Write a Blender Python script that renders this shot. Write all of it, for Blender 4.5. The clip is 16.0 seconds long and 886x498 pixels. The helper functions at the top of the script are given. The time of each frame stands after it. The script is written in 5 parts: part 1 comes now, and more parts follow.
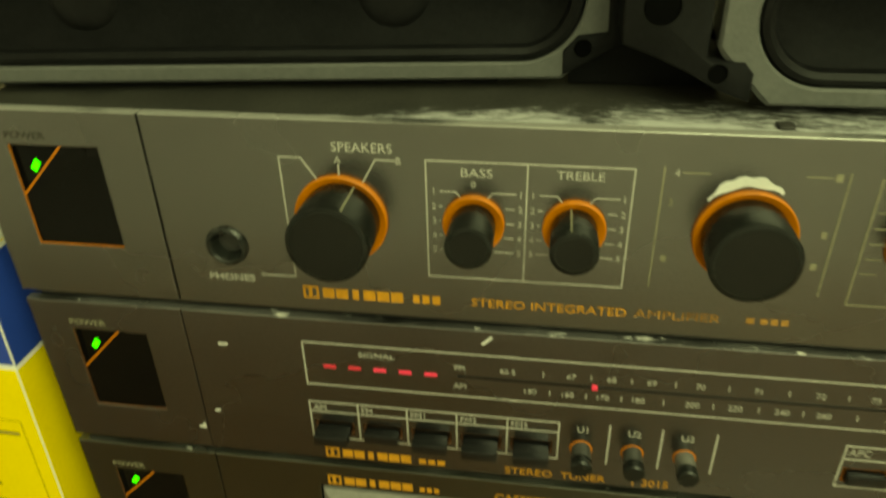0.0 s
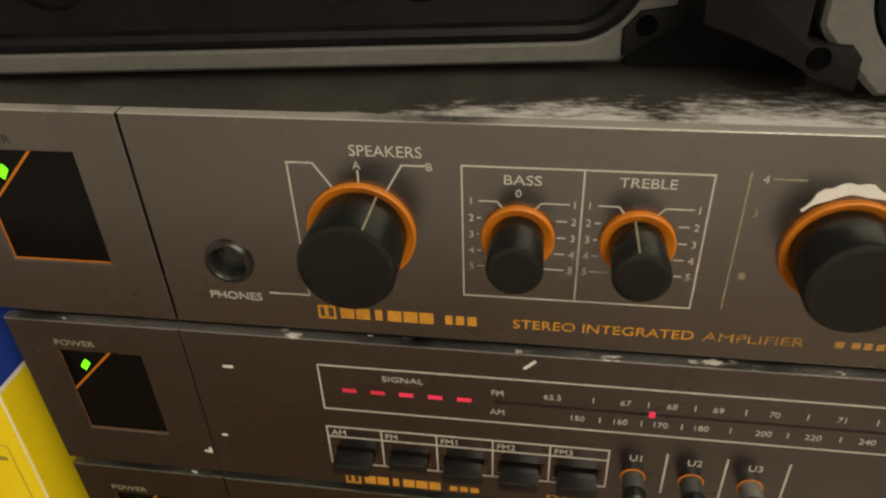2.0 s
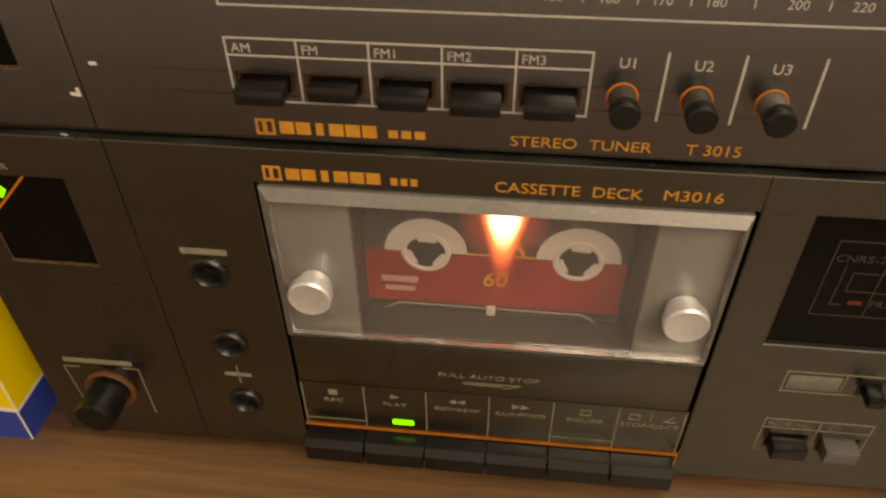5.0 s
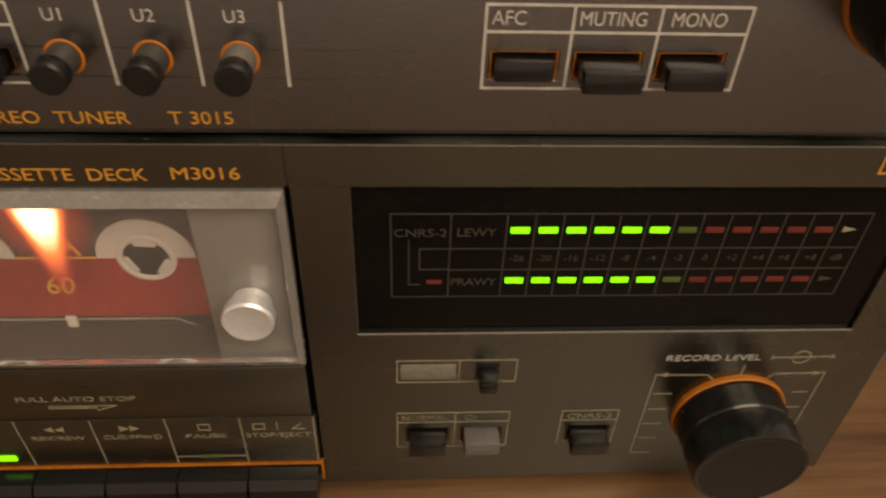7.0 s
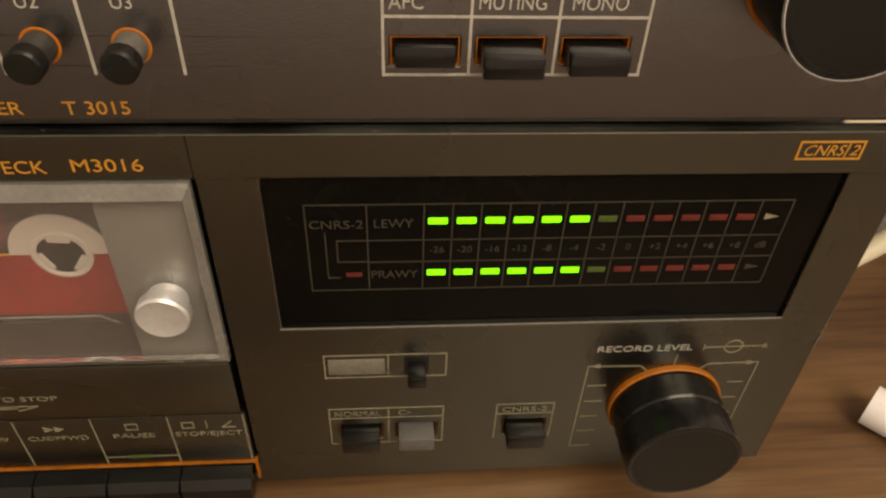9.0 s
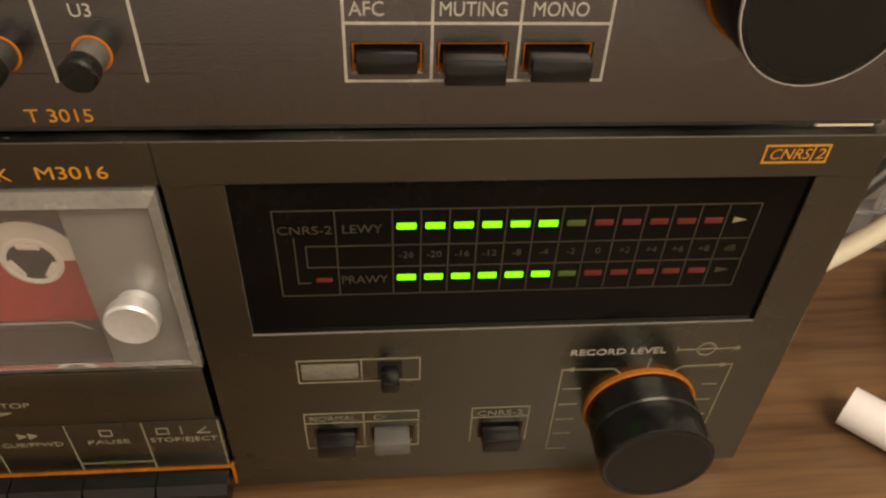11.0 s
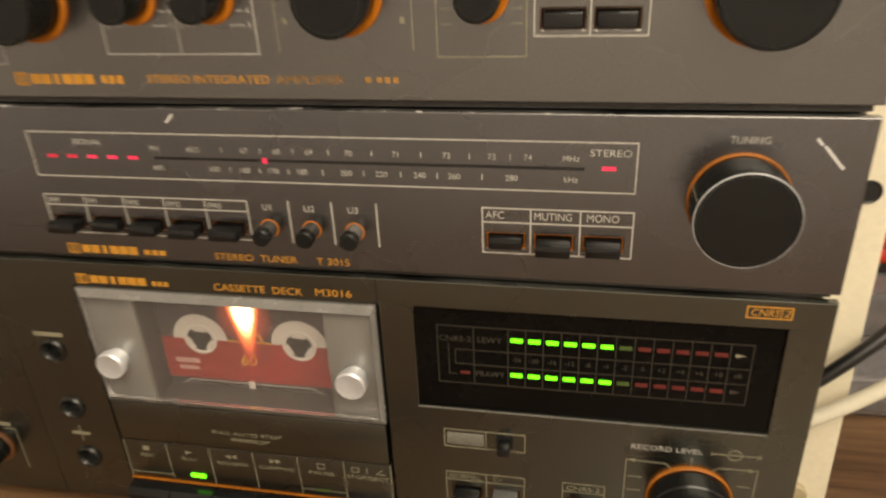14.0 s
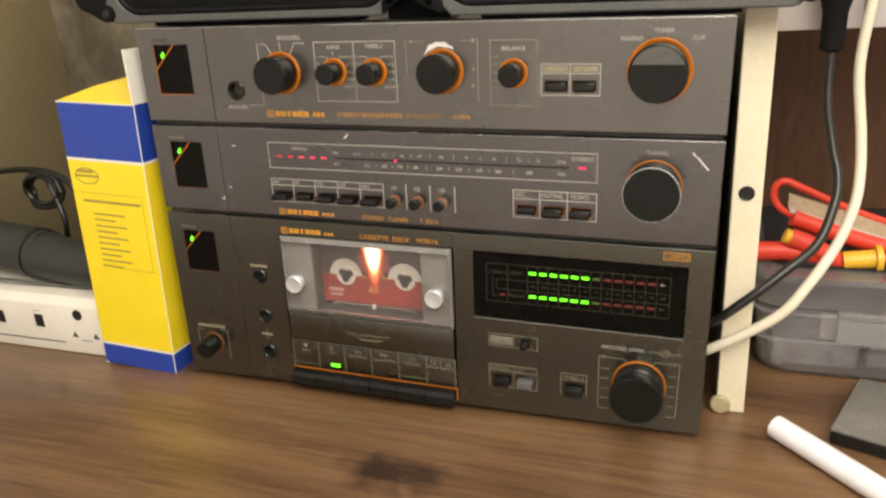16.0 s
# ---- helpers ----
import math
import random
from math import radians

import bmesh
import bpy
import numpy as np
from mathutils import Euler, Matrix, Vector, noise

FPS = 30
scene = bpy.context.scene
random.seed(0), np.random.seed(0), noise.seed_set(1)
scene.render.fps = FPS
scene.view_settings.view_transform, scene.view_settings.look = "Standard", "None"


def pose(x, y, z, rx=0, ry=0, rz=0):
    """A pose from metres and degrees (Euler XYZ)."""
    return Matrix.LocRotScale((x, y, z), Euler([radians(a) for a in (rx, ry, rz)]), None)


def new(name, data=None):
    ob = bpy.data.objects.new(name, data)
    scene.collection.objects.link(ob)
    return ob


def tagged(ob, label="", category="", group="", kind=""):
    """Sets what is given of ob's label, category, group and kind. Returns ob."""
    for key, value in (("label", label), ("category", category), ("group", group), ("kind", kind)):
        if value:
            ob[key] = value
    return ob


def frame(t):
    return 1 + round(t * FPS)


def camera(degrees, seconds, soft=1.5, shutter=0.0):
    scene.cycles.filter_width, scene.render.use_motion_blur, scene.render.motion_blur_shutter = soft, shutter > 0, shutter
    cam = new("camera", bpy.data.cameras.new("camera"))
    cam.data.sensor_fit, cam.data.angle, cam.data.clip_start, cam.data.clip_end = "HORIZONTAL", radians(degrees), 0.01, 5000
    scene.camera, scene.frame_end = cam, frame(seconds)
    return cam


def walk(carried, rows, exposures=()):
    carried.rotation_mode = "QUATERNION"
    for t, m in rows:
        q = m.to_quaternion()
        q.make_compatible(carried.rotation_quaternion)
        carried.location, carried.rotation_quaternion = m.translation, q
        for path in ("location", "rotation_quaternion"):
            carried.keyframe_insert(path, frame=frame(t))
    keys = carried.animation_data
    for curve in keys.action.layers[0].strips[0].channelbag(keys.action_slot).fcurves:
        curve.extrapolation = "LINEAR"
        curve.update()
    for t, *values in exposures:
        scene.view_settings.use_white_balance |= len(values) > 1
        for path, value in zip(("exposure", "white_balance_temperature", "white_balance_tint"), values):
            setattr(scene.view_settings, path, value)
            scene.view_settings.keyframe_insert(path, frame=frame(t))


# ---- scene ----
cam = camera(62.07, 16.0, 2.3, 0.5)
PATH = [
    (0, 0.16026, -0.16585, 0.30736, 59.675, 2.321, 8.348),
    (0.5, 0.15211, -0.13826, 0.31579, 58.033, 4.087, 7.171),
    (1, 0.14867, -0.13466, 0.31248, 56.869, 3.250, 8.072),
    (1.5, 0.14528, -0.13467, 0.30799, 56.109, 3.284, 8.243),
    (2, 0.14773, -0.13543, 0.30590, 55.976, 3.083, 8.088),
    (2.5, 0.14864, -0.13654, 0.30599, 56.125, 2.989, 8.128),
    (3, 0.14793, -0.13840, 0.30258, 55.739, 2.840, 8.483),
    (3.5, 0.14818, -0.13961, 0.27705, 52.436, 2.178, 8.149),
    (3.7, 0.14538, -0.14232, 0.26133, 50.659, 1.990, 7.678),
    (5.8, 0.16976, -0.13638, 0.21245, 49.100, 0.961, 4.009),
    (6, 0.18273, -0.13259, 0.21012, 49.006, 0.556, 2.893),
    (6.5, 0.21419, -0.12173, 0.20342, 48.437, -0.400, -0.796),
    (7, 0.23185, -0.12253, 0.19951, 49.409, -0.587, -2.484),
    (7.5, 0.23775, -0.12147, 0.19630, 49.064, -0.662, -3.095),
    (8, 0.24076, -0.12151, 0.19659, 49.095, -0.862, -3.519),
    (8.5, 0.24498, -0.12190, 0.19679, 49.334, -0.779, -3.486),
    (9, 0.24703, -0.12230, 0.19670, 49.322, -0.705, -3.695),
    (11.5, 0.25444, -0.12217, 0.19830, 49.422, -0.666, -4.139),
    (12, 0.25544, -0.12344, 0.19902, 49.711, -0.473, -4.064),
    (12.5, 0.25389, -0.12347, 0.19927, 49.730, -0.642, -3.971),
    (13, 0.25342, -0.12490, 0.20029, 49.865, -0.461, -3.342),
    (13.5, 0.25413, -0.14865, 0.21138, 56.137, 0.727, 4.874),
    (13.7, 0.26010, -0.16890, 0.23380, 59.053, 3.297, 9.536),
    (13.9, 0.27306, -0.19592, 0.24879, 61.275, 4.275, 10.989),
    (14, 0.27819, -0.21244, 0.24447, 63.052, 3.646, 10.527),
    (14.5, 0.27867, -0.29959, 0.27684, 67.685, 3.336, 11.473),
    (15, 0.29690, -0.37953, 0.28749, 69.278, 4.411, 12.520),
    (15.3, 0.31061, -0.38673, 0.31132, 69.032, 5.502, 13.972),
    (15.5, 0.32385, -0.39379, 0.28695, 68.443, 4.683, 15.988),
    (16, 0.34649, -0.39302, 0.26155, 70.209, 3.480, 19.122),
]
EXPOSURES = [
    (0.0, -0.75, 8900, -36),
    (0.5, -1.05, 7700, -30),
    (1.0, -1.02, 6900, -8),
    (1.6, -1.0, 6700, 13),
    (3.0, -1.0, 6750, 17),
    (3.7, -0.97, 8100, 19),
    (6.0, -1.08, 7600, 27),
    (9.0, -0.95, 7400, 23),
    (13.0, -0.88, 7050, 23),
    (13.5, -0.87, 7600, 23),
    (14.0, -0.6, 6750, 18),
    (15.0, -0.46, 6350, 18),
    (16.0, -0.32, 6100, 18),
]
walk(cam, [(t, pose(x, y, z, rx, ry, rz)) for t, x, y, z, rx, ry, rz in PATH], EXPOSURES)

# world, lamp and exposure
world = bpy.data.worlds.new("room_air")
world.use_nodes = True
world.node_tree.nodes["Background"].inputs[0].default_value = (1.0, 0.85, 0.6, 1)
world.node_tree.nodes["Background"].inputs[1].default_value = 0.02
scene.world = world


def globe_lamp(name, at, radius, watts, colour):
    data = bpy.data.lights.new(name, "POINT")
    data.shadow_soft_size, data.energy, data.color = radius, watts, colour
    ob = new(name, data)
    ob.location = at
    return ob


# Added unseen light, floating in mid-room well below the ceiling.
globe_lamp("unseen_room_light", (0.62, -0.76, 0.92), 0.45, 88.0, (1.0, 0.93, 0.70))


# materials
def surface(name, colour, rough=0.5, metal=0.0, vary=0.12, scale=30.0, fine=500.0, bump=0.02, grain=1500.0, coat=0.0, stretch=(1, 1, 1), spec=0.5, uneven=0.1):
    """A surface with a broad and a fine variation of colour, uneven gloss and a fine relief."""
    m = bpy.data.materials.new(name)
    m.use_nodes = True
    nodes, links = m.node_tree.nodes, m.node_tree.links
    p = nodes["Principled BSDF"]
    p.inputs["Metallic"].default_value = metal
    p.inputs["Coat Weight"].default_value = coat
    p.inputs["Specular IOR Level"].default_value = spec
    co = nodes.new("ShaderNodeTexCoord")
    mp = nodes.new("ShaderNodeMapping")
    mp.inputs["Scale"].default_value = stretch
    links.new(co.outputs["Object"], mp.inputs["Vector"])
    broad, thin = nodes.new("ShaderNodeTexNoise"), nodes.new("ShaderNodeTexNoise")
    broad.inputs["Scale"].default_value, thin.inputs["Scale"].default_value = scale, fine
    broad.inputs["Detail"].default_value, thin.inputs["Detail"].default_value = 4, 3
    for n in (broad, thin):
        links.new(mp.outputs[0], n.inputs["Vector"])
    add = nodes.new("ShaderNodeMath")
    add.operation = "ADD"
    links.new(broad.outputs[0], add.inputs[0])
    links.new(thin.outputs[0], add.inputs[1])
    ramp = nodes.new("ShaderNodeValToRGB")
    lo, hi = 1 - vary * 1.6, 1 + vary * 1.6
    ramp.color_ramp.elements[0].position, ramp.color_ramp.elements[1].position = 0.3, 0.7
    ramp.color_ramp.elements[0].color = (*[max(0, c * lo) for c in colour], 1)
    ramp.color_ramp.elements[1].color = (*[min(1, c * hi) for c in colour], 1)
    half = nodes.new("ShaderNodeMath")
    half.operation = "MULTIPLY"
    half.inputs[1].default_value = 0.5
    links.new(add.outputs[0], half.inputs[0])
    links.new(half.outputs[0], ramp.inputs[0])
    links.new(ramp.outputs[0], p.inputs["Base Color"])
    gloss = nodes.new("ShaderNodeMapRange")
    gloss.inputs["To Min"].default_value, gloss.inputs["To Max"].default_value = max(0.02, rough - uneven), min(1, rough + uneven)
    links.new(broad.outputs[0], gloss.inputs[0])
    links.new(gloss.outputs[0], p.inputs["Roughness"])
    if bump:
        rel, bp = nodes.new("ShaderNodeTexNoise"), nodes.new("ShaderNodeBump")
        rel.inputs["Scale"].default_value = grain
        bp.inputs["Strength"].default_value, bp.inputs["Distance"].default_value = min(1, bump * 10), 0.0003
        links.new(mp.outputs[0], rel.inputs["Vector"])
        links.new(rel.outputs[0], bp.inputs["Height"])
        links.new(bp.outputs[0], p.inputs["Normal"])
    return m


def glow(name, colour, strength):
    m = bpy.data.materials.new(name)
    m.use_nodes = True
    p = m.node_tree.nodes["Principled BSDF"]
    p.inputs["Base Color"].default_value = (*[c * 0.5 for c in colour], 1)
    p.inputs["Emission Color"].default_value = (*colour, 1)
    p.inputs["Emission Strength"].default_value = strength
    p.inputs["Roughness"].default_value = 0.4
    return m


def clear(name, colour, rough=0.02, ior=1.49):
    m = bpy.data.materials.new(name)
    m.use_nodes = True
    p = m.node_tree.nodes["Principled BSDF"]
    p.inputs["Base Color"].default_value = (*colour, 1)
    p.inputs["Transmission Weight"].default_value = 1
    p.inputs["Roughness"].default_value, p.inputs["IOR"].default_value = rough, ior
    return m


def add_wear_or_glint(m, colour, mask):
    """Lays a worn, dusty or highlight colour over a surface; mask(nodes, links, coords) gives where."""
    nodes, links = m.node_tree.nodes, m.node_tree.links
    p = nodes["Principled BSDF"]
    co = nodes.new("ShaderNodeTexCoord")
    fac = mask(nodes, links, co.outputs["Object"])
    mix = nodes.new("ShaderNodeMix")
    mix.data_type = "RGBA"
    old = p.inputs["Base Color"].links[0].from_socket
    links.new(fac, mix.inputs["Factor"])
    links.new(old, mix.inputs["A"])
    mix.inputs["B"].default_value = (*colour, 1)
    links.new(mix.outputs["Result"], p.inputs["Base Color"])
    metal = p.inputs["Metallic"].links[0].from_socket if p.inputs["Metallic"].links else p.inputs["Metallic"].default_value
    links.new(node_math(nodes, links, "MULTIPLY", node_math(nodes, links, "SUBTRACT", 1.0, fac), metal), p.inputs["Metallic"])
    return m


def node_math(nodes, links, op, a, b=None, c=None):
    n = nodes.new("ShaderNodeMath")
    n.operation = op
    for k, v in enumerate((a, b, c)):
        if v is None:
            continue
        if isinstance(v, (int, float)):
            n.inputs[k].default_value = v
        else:
            links.new(v, n.inputs[k])
    return n.outputs[0]


def noise_at(nodes, links, co, scale, detail=4.0, stretch=(1, 1, 1), rough=0.55):
    mp, n = nodes.new("ShaderNodeMapping"), nodes.new("ShaderNodeTexNoise")
    mp.inputs["Scale"].default_value = stretch
    n.inputs["Scale"].default_value, n.inputs["Detail"].default_value, n.inputs["Roughness"].default_value = scale, detail, rough
    links.new(co, mp.inputs["Vector"])
    links.new(mp.outputs[0], n.inputs["Vector"])
    return n.outputs[0]


def step_up(nodes, links, value, low, high):
    n = nodes.new("ShaderNodeMapRange")
    n.inputs["From Min"].default_value, n.inputs["From Max"].default_value = low, high
    links.new(value, n.inputs[0])
    return n.outputs[0]


def axis_of(nodes, links, co, axis):
    n = nodes.new("ShaderNodeSeparateXYZ")
    links.new(co, n.inputs[0])
    return n.outputs["XYZ".index(axis)]


def chips_and_glint(height, bare=0.55, band=0.0007, glint_amount=0.6):
    """Bare chips along a panel's edge at that height, plus the edge's highlight painted on; a band below 0 runs above
    it.
    """

    def mask(nodes, links, co):
        z = axis_of(nodes, links, co, "Z")
        near = step_up(nodes, links, z, height - band, height - band / 10)
        spots = noise_at(nodes, links, co, 190.0, 7.0, (0.5, 1, 1.6), 0.66)
        chips = step_up(nodes, links, node_math(nodes, links, "MULTIPLY", near, spots), bare, bare + 0.05)
        # Highlight of the bevelled edge, put into the colour as a broken line.
        glint = step_up(nodes, links, z, height - band * 0.3, height - band * 0.1)
        glint = node_math(nodes, links, "MULTIPLY", glint, step_up(nodes, links, noise_at(nodes, links, co, 35.0, 5.0), 0.28, 0.52))
        return node_math(nodes, links, "MAXIMUM", chips, node_math(nodes, links, "MULTIPLY", glint, glint_amount))

    return mask


def dust_band(nodes, links, co):
    """White dust and scrapes on the front of the amplifier's lid, thickest in the middle."""
    y, x = axis_of(nodes, links, co, "Y"), axis_of(nodes, links, co, "X")
    right = step_up(nodes, links, x, 0.085, 0.205)
    depth = node_math(nodes, links, "MULTIPLY_ADD", right, 0.030, 0.004)
    front = node_math(nodes, links, "SUBTRACT", 1.0, node_math(nodes, links, "DIVIDE", y, depth))
    fine = noise_at(nodes, links, co, 620.0, 9.0, (0.30, 1.0, 1), 0.82)
    broad = noise_at(nodes, links, co, 60.0, 4.0, (0.7, 1.0, 1))
    spots = node_math(nodes, links, "MULTIPLY_ADD", broad, 0.36, node_math(nodes, links, "MULTIPLY", fine, 0.64))
    total = node_math(nodes, links, "MULTIPLY_ADD", front, 0.27, spots)
    return step_up(nodes, links, total, 0.60, 0.73)


PANEL_AMP = add_wear_or_glint(surface("amplifier_panel_paint", (0.210, 0.206, 0.198), 0.27, 1.0, 0.05, 14, 900, 0.011, 2600, uneven=0.035), (0.40, 0.39, 0.37), chips_and_glint(0.2468, 0.62, 0.0012, 0.75))
PANEL_TUN = add_wear_or_glint(surface("tuner_panel_paint", (0.184, 0.181, 0.184), 0.27, 1.0, 0.06, 14, 900, 0.011, 2600, uneven=0.035), (0.7, 0.68, 0.64), chips_and_glint(0.1858, 0.585, 0.0010, 0.25))
add_wear_or_glint(PANEL_TUN, (0.7, 0.68, 0.64), chips_and_glint(0.1296, 0.57, -0.0006, 0.0))
PANEL_DECK = add_wear_or_glint(surface("deck_panel_paint", (0.160, 0.167, 0.147), 0.27, 1.0, 0.05, 14, 900, 0.011, 2600, uneven=0.035), (0.78, 0.76, 0.73), chips_and_glint(0.1266, 0.60, 0.0006, 0.22))
CASE = surface("black_steel_case", (0.035, 0.033, 0.030), 0.5, 0.2, 0.3, 25, 600)
LID = add_wear_or_glint(surface("dusty_steel_lid", (0.026, 0.025, 0.021), 0.6, 0.1, 0.4, 60, 900), (0.40, 0.40, 0.40), dust_band)
BLACK = surface("black_plastic", (0.009, 0.009, 0.009), 0.33, 0, 0.3, 60, 900, 0.012, 1800)
KNOB = surface("black_knob_plastic", (0.006, 0.0072, 0.0064), 0.26, 0, 0.4, 90, 1200, 0.010, 2200, spec=0.36)
KNOB_FACE = surface("satin_knob_face", (0.0045, 0.0050, 0.0042), 0.36, 0, 0.25, 60, 900, 0.008, 2600, spec=0.34)
SHINE = surface("glossy_black_plastic", (0.0055, 0.006, 0.0065), 0.17, 0, 0.3, 60, 900, 0.006, 1500)
JACK = surface("worn_socket_plastic", (0.0095, 0.0105, 0.0095), 0.28, 0, 0.3, 90, 900, 0.008, 1500)
SMOKED = surface("smoked_glass", (0.004, 0.0036, 0.0032), 0.12, 0, 0.2, 30, 400, 0, spec=0.12)
# Darker copy of ORANGE; on slot linings its colour stands for recess shade.
DEEP_ORANGE = surface("deep_orange_paint", (0.12, 0.045, 0.012), 0.6, 0, 0.3, 150, 900, 0.01)
ORANGE = surface("orange_paint", (0.50, 0.150, 0.004), 0.55, 0, 0.12, 120, 900, 0.01)
INK = surface("grey_white_print", (0.40, 0.385, 0.35), 0.6, 0, 0.14, 300, 1500, 0)
INK_OLD = surface("worn_beige_print", (0.22, 0.205, 0.14), 0.6, 0, 0.2, 300, 1500, 0)
INK_GOLD = surface("orange_print", (0.52, 0.24, 0.025), 0.55, 0, 0.14, 300, 1500, 0)
RIM = surface("dull_acrylic_edge", (0.20, 0.195, 0.185), 0.25, 0.1, 0.12, 80, 900, 0.01)
DULL_ORANGE = surface("dull_orange_paint", (0.36, 0.115, 0.006), 0.55, 0, 0.25, 90, 900, 0.01)
INK_WORN = surface("rubbed_orange_print", (0.32, 0.165, 0.040), 0.55, 0, 0.5, 250, 1500, 0)
INK_DIM = surface("dim_display_print", (0.038, 0.033, 0.024), 0.6, 0, 0.15, 300, 1500, 0)
ALU = surface("turned_aluminium", (0.70, 0.72, 0.76), 0.34, 0.55, 0.06, 120, 900, 0.01, 2500)
BRUSHED = surface("brushed_grey_metal", (0.17, 0.165, 0.155), 0.42, 0.45, 0.07, 80, 1200, 0.02, 1500, stretch=(1, 1, 0.08))
FROST = surface("light_acrylic_edge", (0.27, 0.265, 0.25), 0.3, 0.1, 0.08, 80, 900, 0.01)


def hazed(m, amount, colour=(0.8, 0.78, 0.74)):
    """A clear plastic with a pale film mixed in, for dust, scuffs and a painted wash of light."""
    nodes, links = m.node_tree.nodes, m.node_tree.links
    film, blend = nodes.new("ShaderNodeBsdfDiffuse"), nodes.new("ShaderNodeMixShader")
    film.inputs["Color"].default_value = (*colour, 1)
    blend.inputs[0].default_value = amount
    links.new(nodes["Principled BSDF"].outputs[0], blend.inputs[1])
    links.new(film.outputs[0], blend.inputs[2])
    links.new(blend.outputs[0], nodes["Material Output"].inputs["Surface"])
    return m


# Pinkish film: dust, with the wash of light over the window put in.
ACRYL = hazed(clear("clear_acrylic", (0.97, 0.97, 0.95), 0.03), 0.035, (0.8, 0.76, 0.76))
LED_GREEN = glow("lit_green_diode", (0.13, 1.0, 0.008), 3.2)
LED_DULL = surface("unlit_green_diode", (0.06, 0.10, 0.02), 0.4, 0, 0.1, 100, 900, 0)
LED_RED_OFF = surface("unlit_red_diode", (0.12, 0.016, 0.012), 0.4, 0, 0.1, 100, 900, 0)
LED_RED = glow("lit_red_diode", (1.0, 0.05, 0.12), 0.75)
LED_RED_DIM = glow("dim_red_diode", (1.0, 0.05, 0.10), 0.28)


def painted_lamp_glow():
    """A lit bulb behind smoky plastic, its soft flare painted into the emission: hot in the middle, fading out to clear
    at its sides and down the tape.
    """
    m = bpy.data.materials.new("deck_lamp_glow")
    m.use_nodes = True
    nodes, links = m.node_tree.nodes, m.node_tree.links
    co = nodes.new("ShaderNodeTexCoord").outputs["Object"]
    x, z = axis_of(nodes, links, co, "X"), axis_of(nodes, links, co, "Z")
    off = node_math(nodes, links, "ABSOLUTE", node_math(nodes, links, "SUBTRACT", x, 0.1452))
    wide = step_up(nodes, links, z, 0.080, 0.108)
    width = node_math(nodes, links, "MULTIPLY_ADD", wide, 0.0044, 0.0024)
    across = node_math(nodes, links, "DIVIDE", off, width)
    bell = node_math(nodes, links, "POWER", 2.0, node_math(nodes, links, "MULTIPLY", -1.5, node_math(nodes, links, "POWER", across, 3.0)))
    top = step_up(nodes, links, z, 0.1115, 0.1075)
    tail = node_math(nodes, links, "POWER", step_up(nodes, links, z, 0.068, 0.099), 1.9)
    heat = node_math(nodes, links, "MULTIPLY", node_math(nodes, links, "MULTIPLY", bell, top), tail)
    # Faint red halo painted round the bulb in place of bloom.
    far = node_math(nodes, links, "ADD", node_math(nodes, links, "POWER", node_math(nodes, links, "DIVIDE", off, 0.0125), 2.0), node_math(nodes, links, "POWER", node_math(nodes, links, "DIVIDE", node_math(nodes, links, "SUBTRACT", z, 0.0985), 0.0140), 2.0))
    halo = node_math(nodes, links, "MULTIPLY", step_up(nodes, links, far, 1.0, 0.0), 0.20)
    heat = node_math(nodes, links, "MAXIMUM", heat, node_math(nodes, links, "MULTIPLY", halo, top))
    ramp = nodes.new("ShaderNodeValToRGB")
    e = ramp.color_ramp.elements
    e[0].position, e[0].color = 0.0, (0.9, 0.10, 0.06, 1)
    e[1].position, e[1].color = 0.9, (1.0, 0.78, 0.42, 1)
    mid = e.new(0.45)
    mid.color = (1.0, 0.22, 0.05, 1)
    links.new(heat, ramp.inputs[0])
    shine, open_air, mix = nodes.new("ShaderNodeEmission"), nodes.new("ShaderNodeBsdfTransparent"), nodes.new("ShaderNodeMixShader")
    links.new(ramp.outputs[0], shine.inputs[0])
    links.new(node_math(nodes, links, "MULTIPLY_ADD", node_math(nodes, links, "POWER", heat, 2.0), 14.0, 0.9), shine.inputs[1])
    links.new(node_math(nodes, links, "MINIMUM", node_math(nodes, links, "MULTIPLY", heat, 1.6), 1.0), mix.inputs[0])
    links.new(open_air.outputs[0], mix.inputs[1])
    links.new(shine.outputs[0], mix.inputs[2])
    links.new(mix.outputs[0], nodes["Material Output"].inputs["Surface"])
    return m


LAMP_GLOW = painted_lamp_glow()
WHITE_PAINT = surface("white_paint", (0.62, 0.61, 0.59), 0.5, 0, 0.06, 200, 1500, 0.04, 900)
CREAM = surface("cream_laminate", (0.74, 0.68, 0.52), 0.42, 0, 0.05, 12, 400, 0.008, 900)
WALL = surface("stained_plaster", (0.165, 0.14, 0.095), 0.8, 0, 0.24, 9, 60, 0.05, 500)


def damp_stains(nodes, links, co):
    """Dark uneven blotches, as on old damp plaster."""
    broad = noise_at(nodes, links, co, 14.0, 5.0, (1, 1, 0.8), 0.6)
    return node_math(nodes, links, "MULTIPLY", step_up(nodes, links, broad, 0.52, 0.68), 0.7)


add_wear_or_glint(WALL, (0.050, 0.040, 0.026), damp_stains)
TAN = surface("tan_laminate", (0.20, 0.165, 0.092), 0.5, 0, 0.1, 8, 300, 0.01, 700)
ROOM = surface("room_wall_paint", (0.78, 0.75, 0.74), 0.9, 0, 0.04, 3, 60, 0.02, 200)


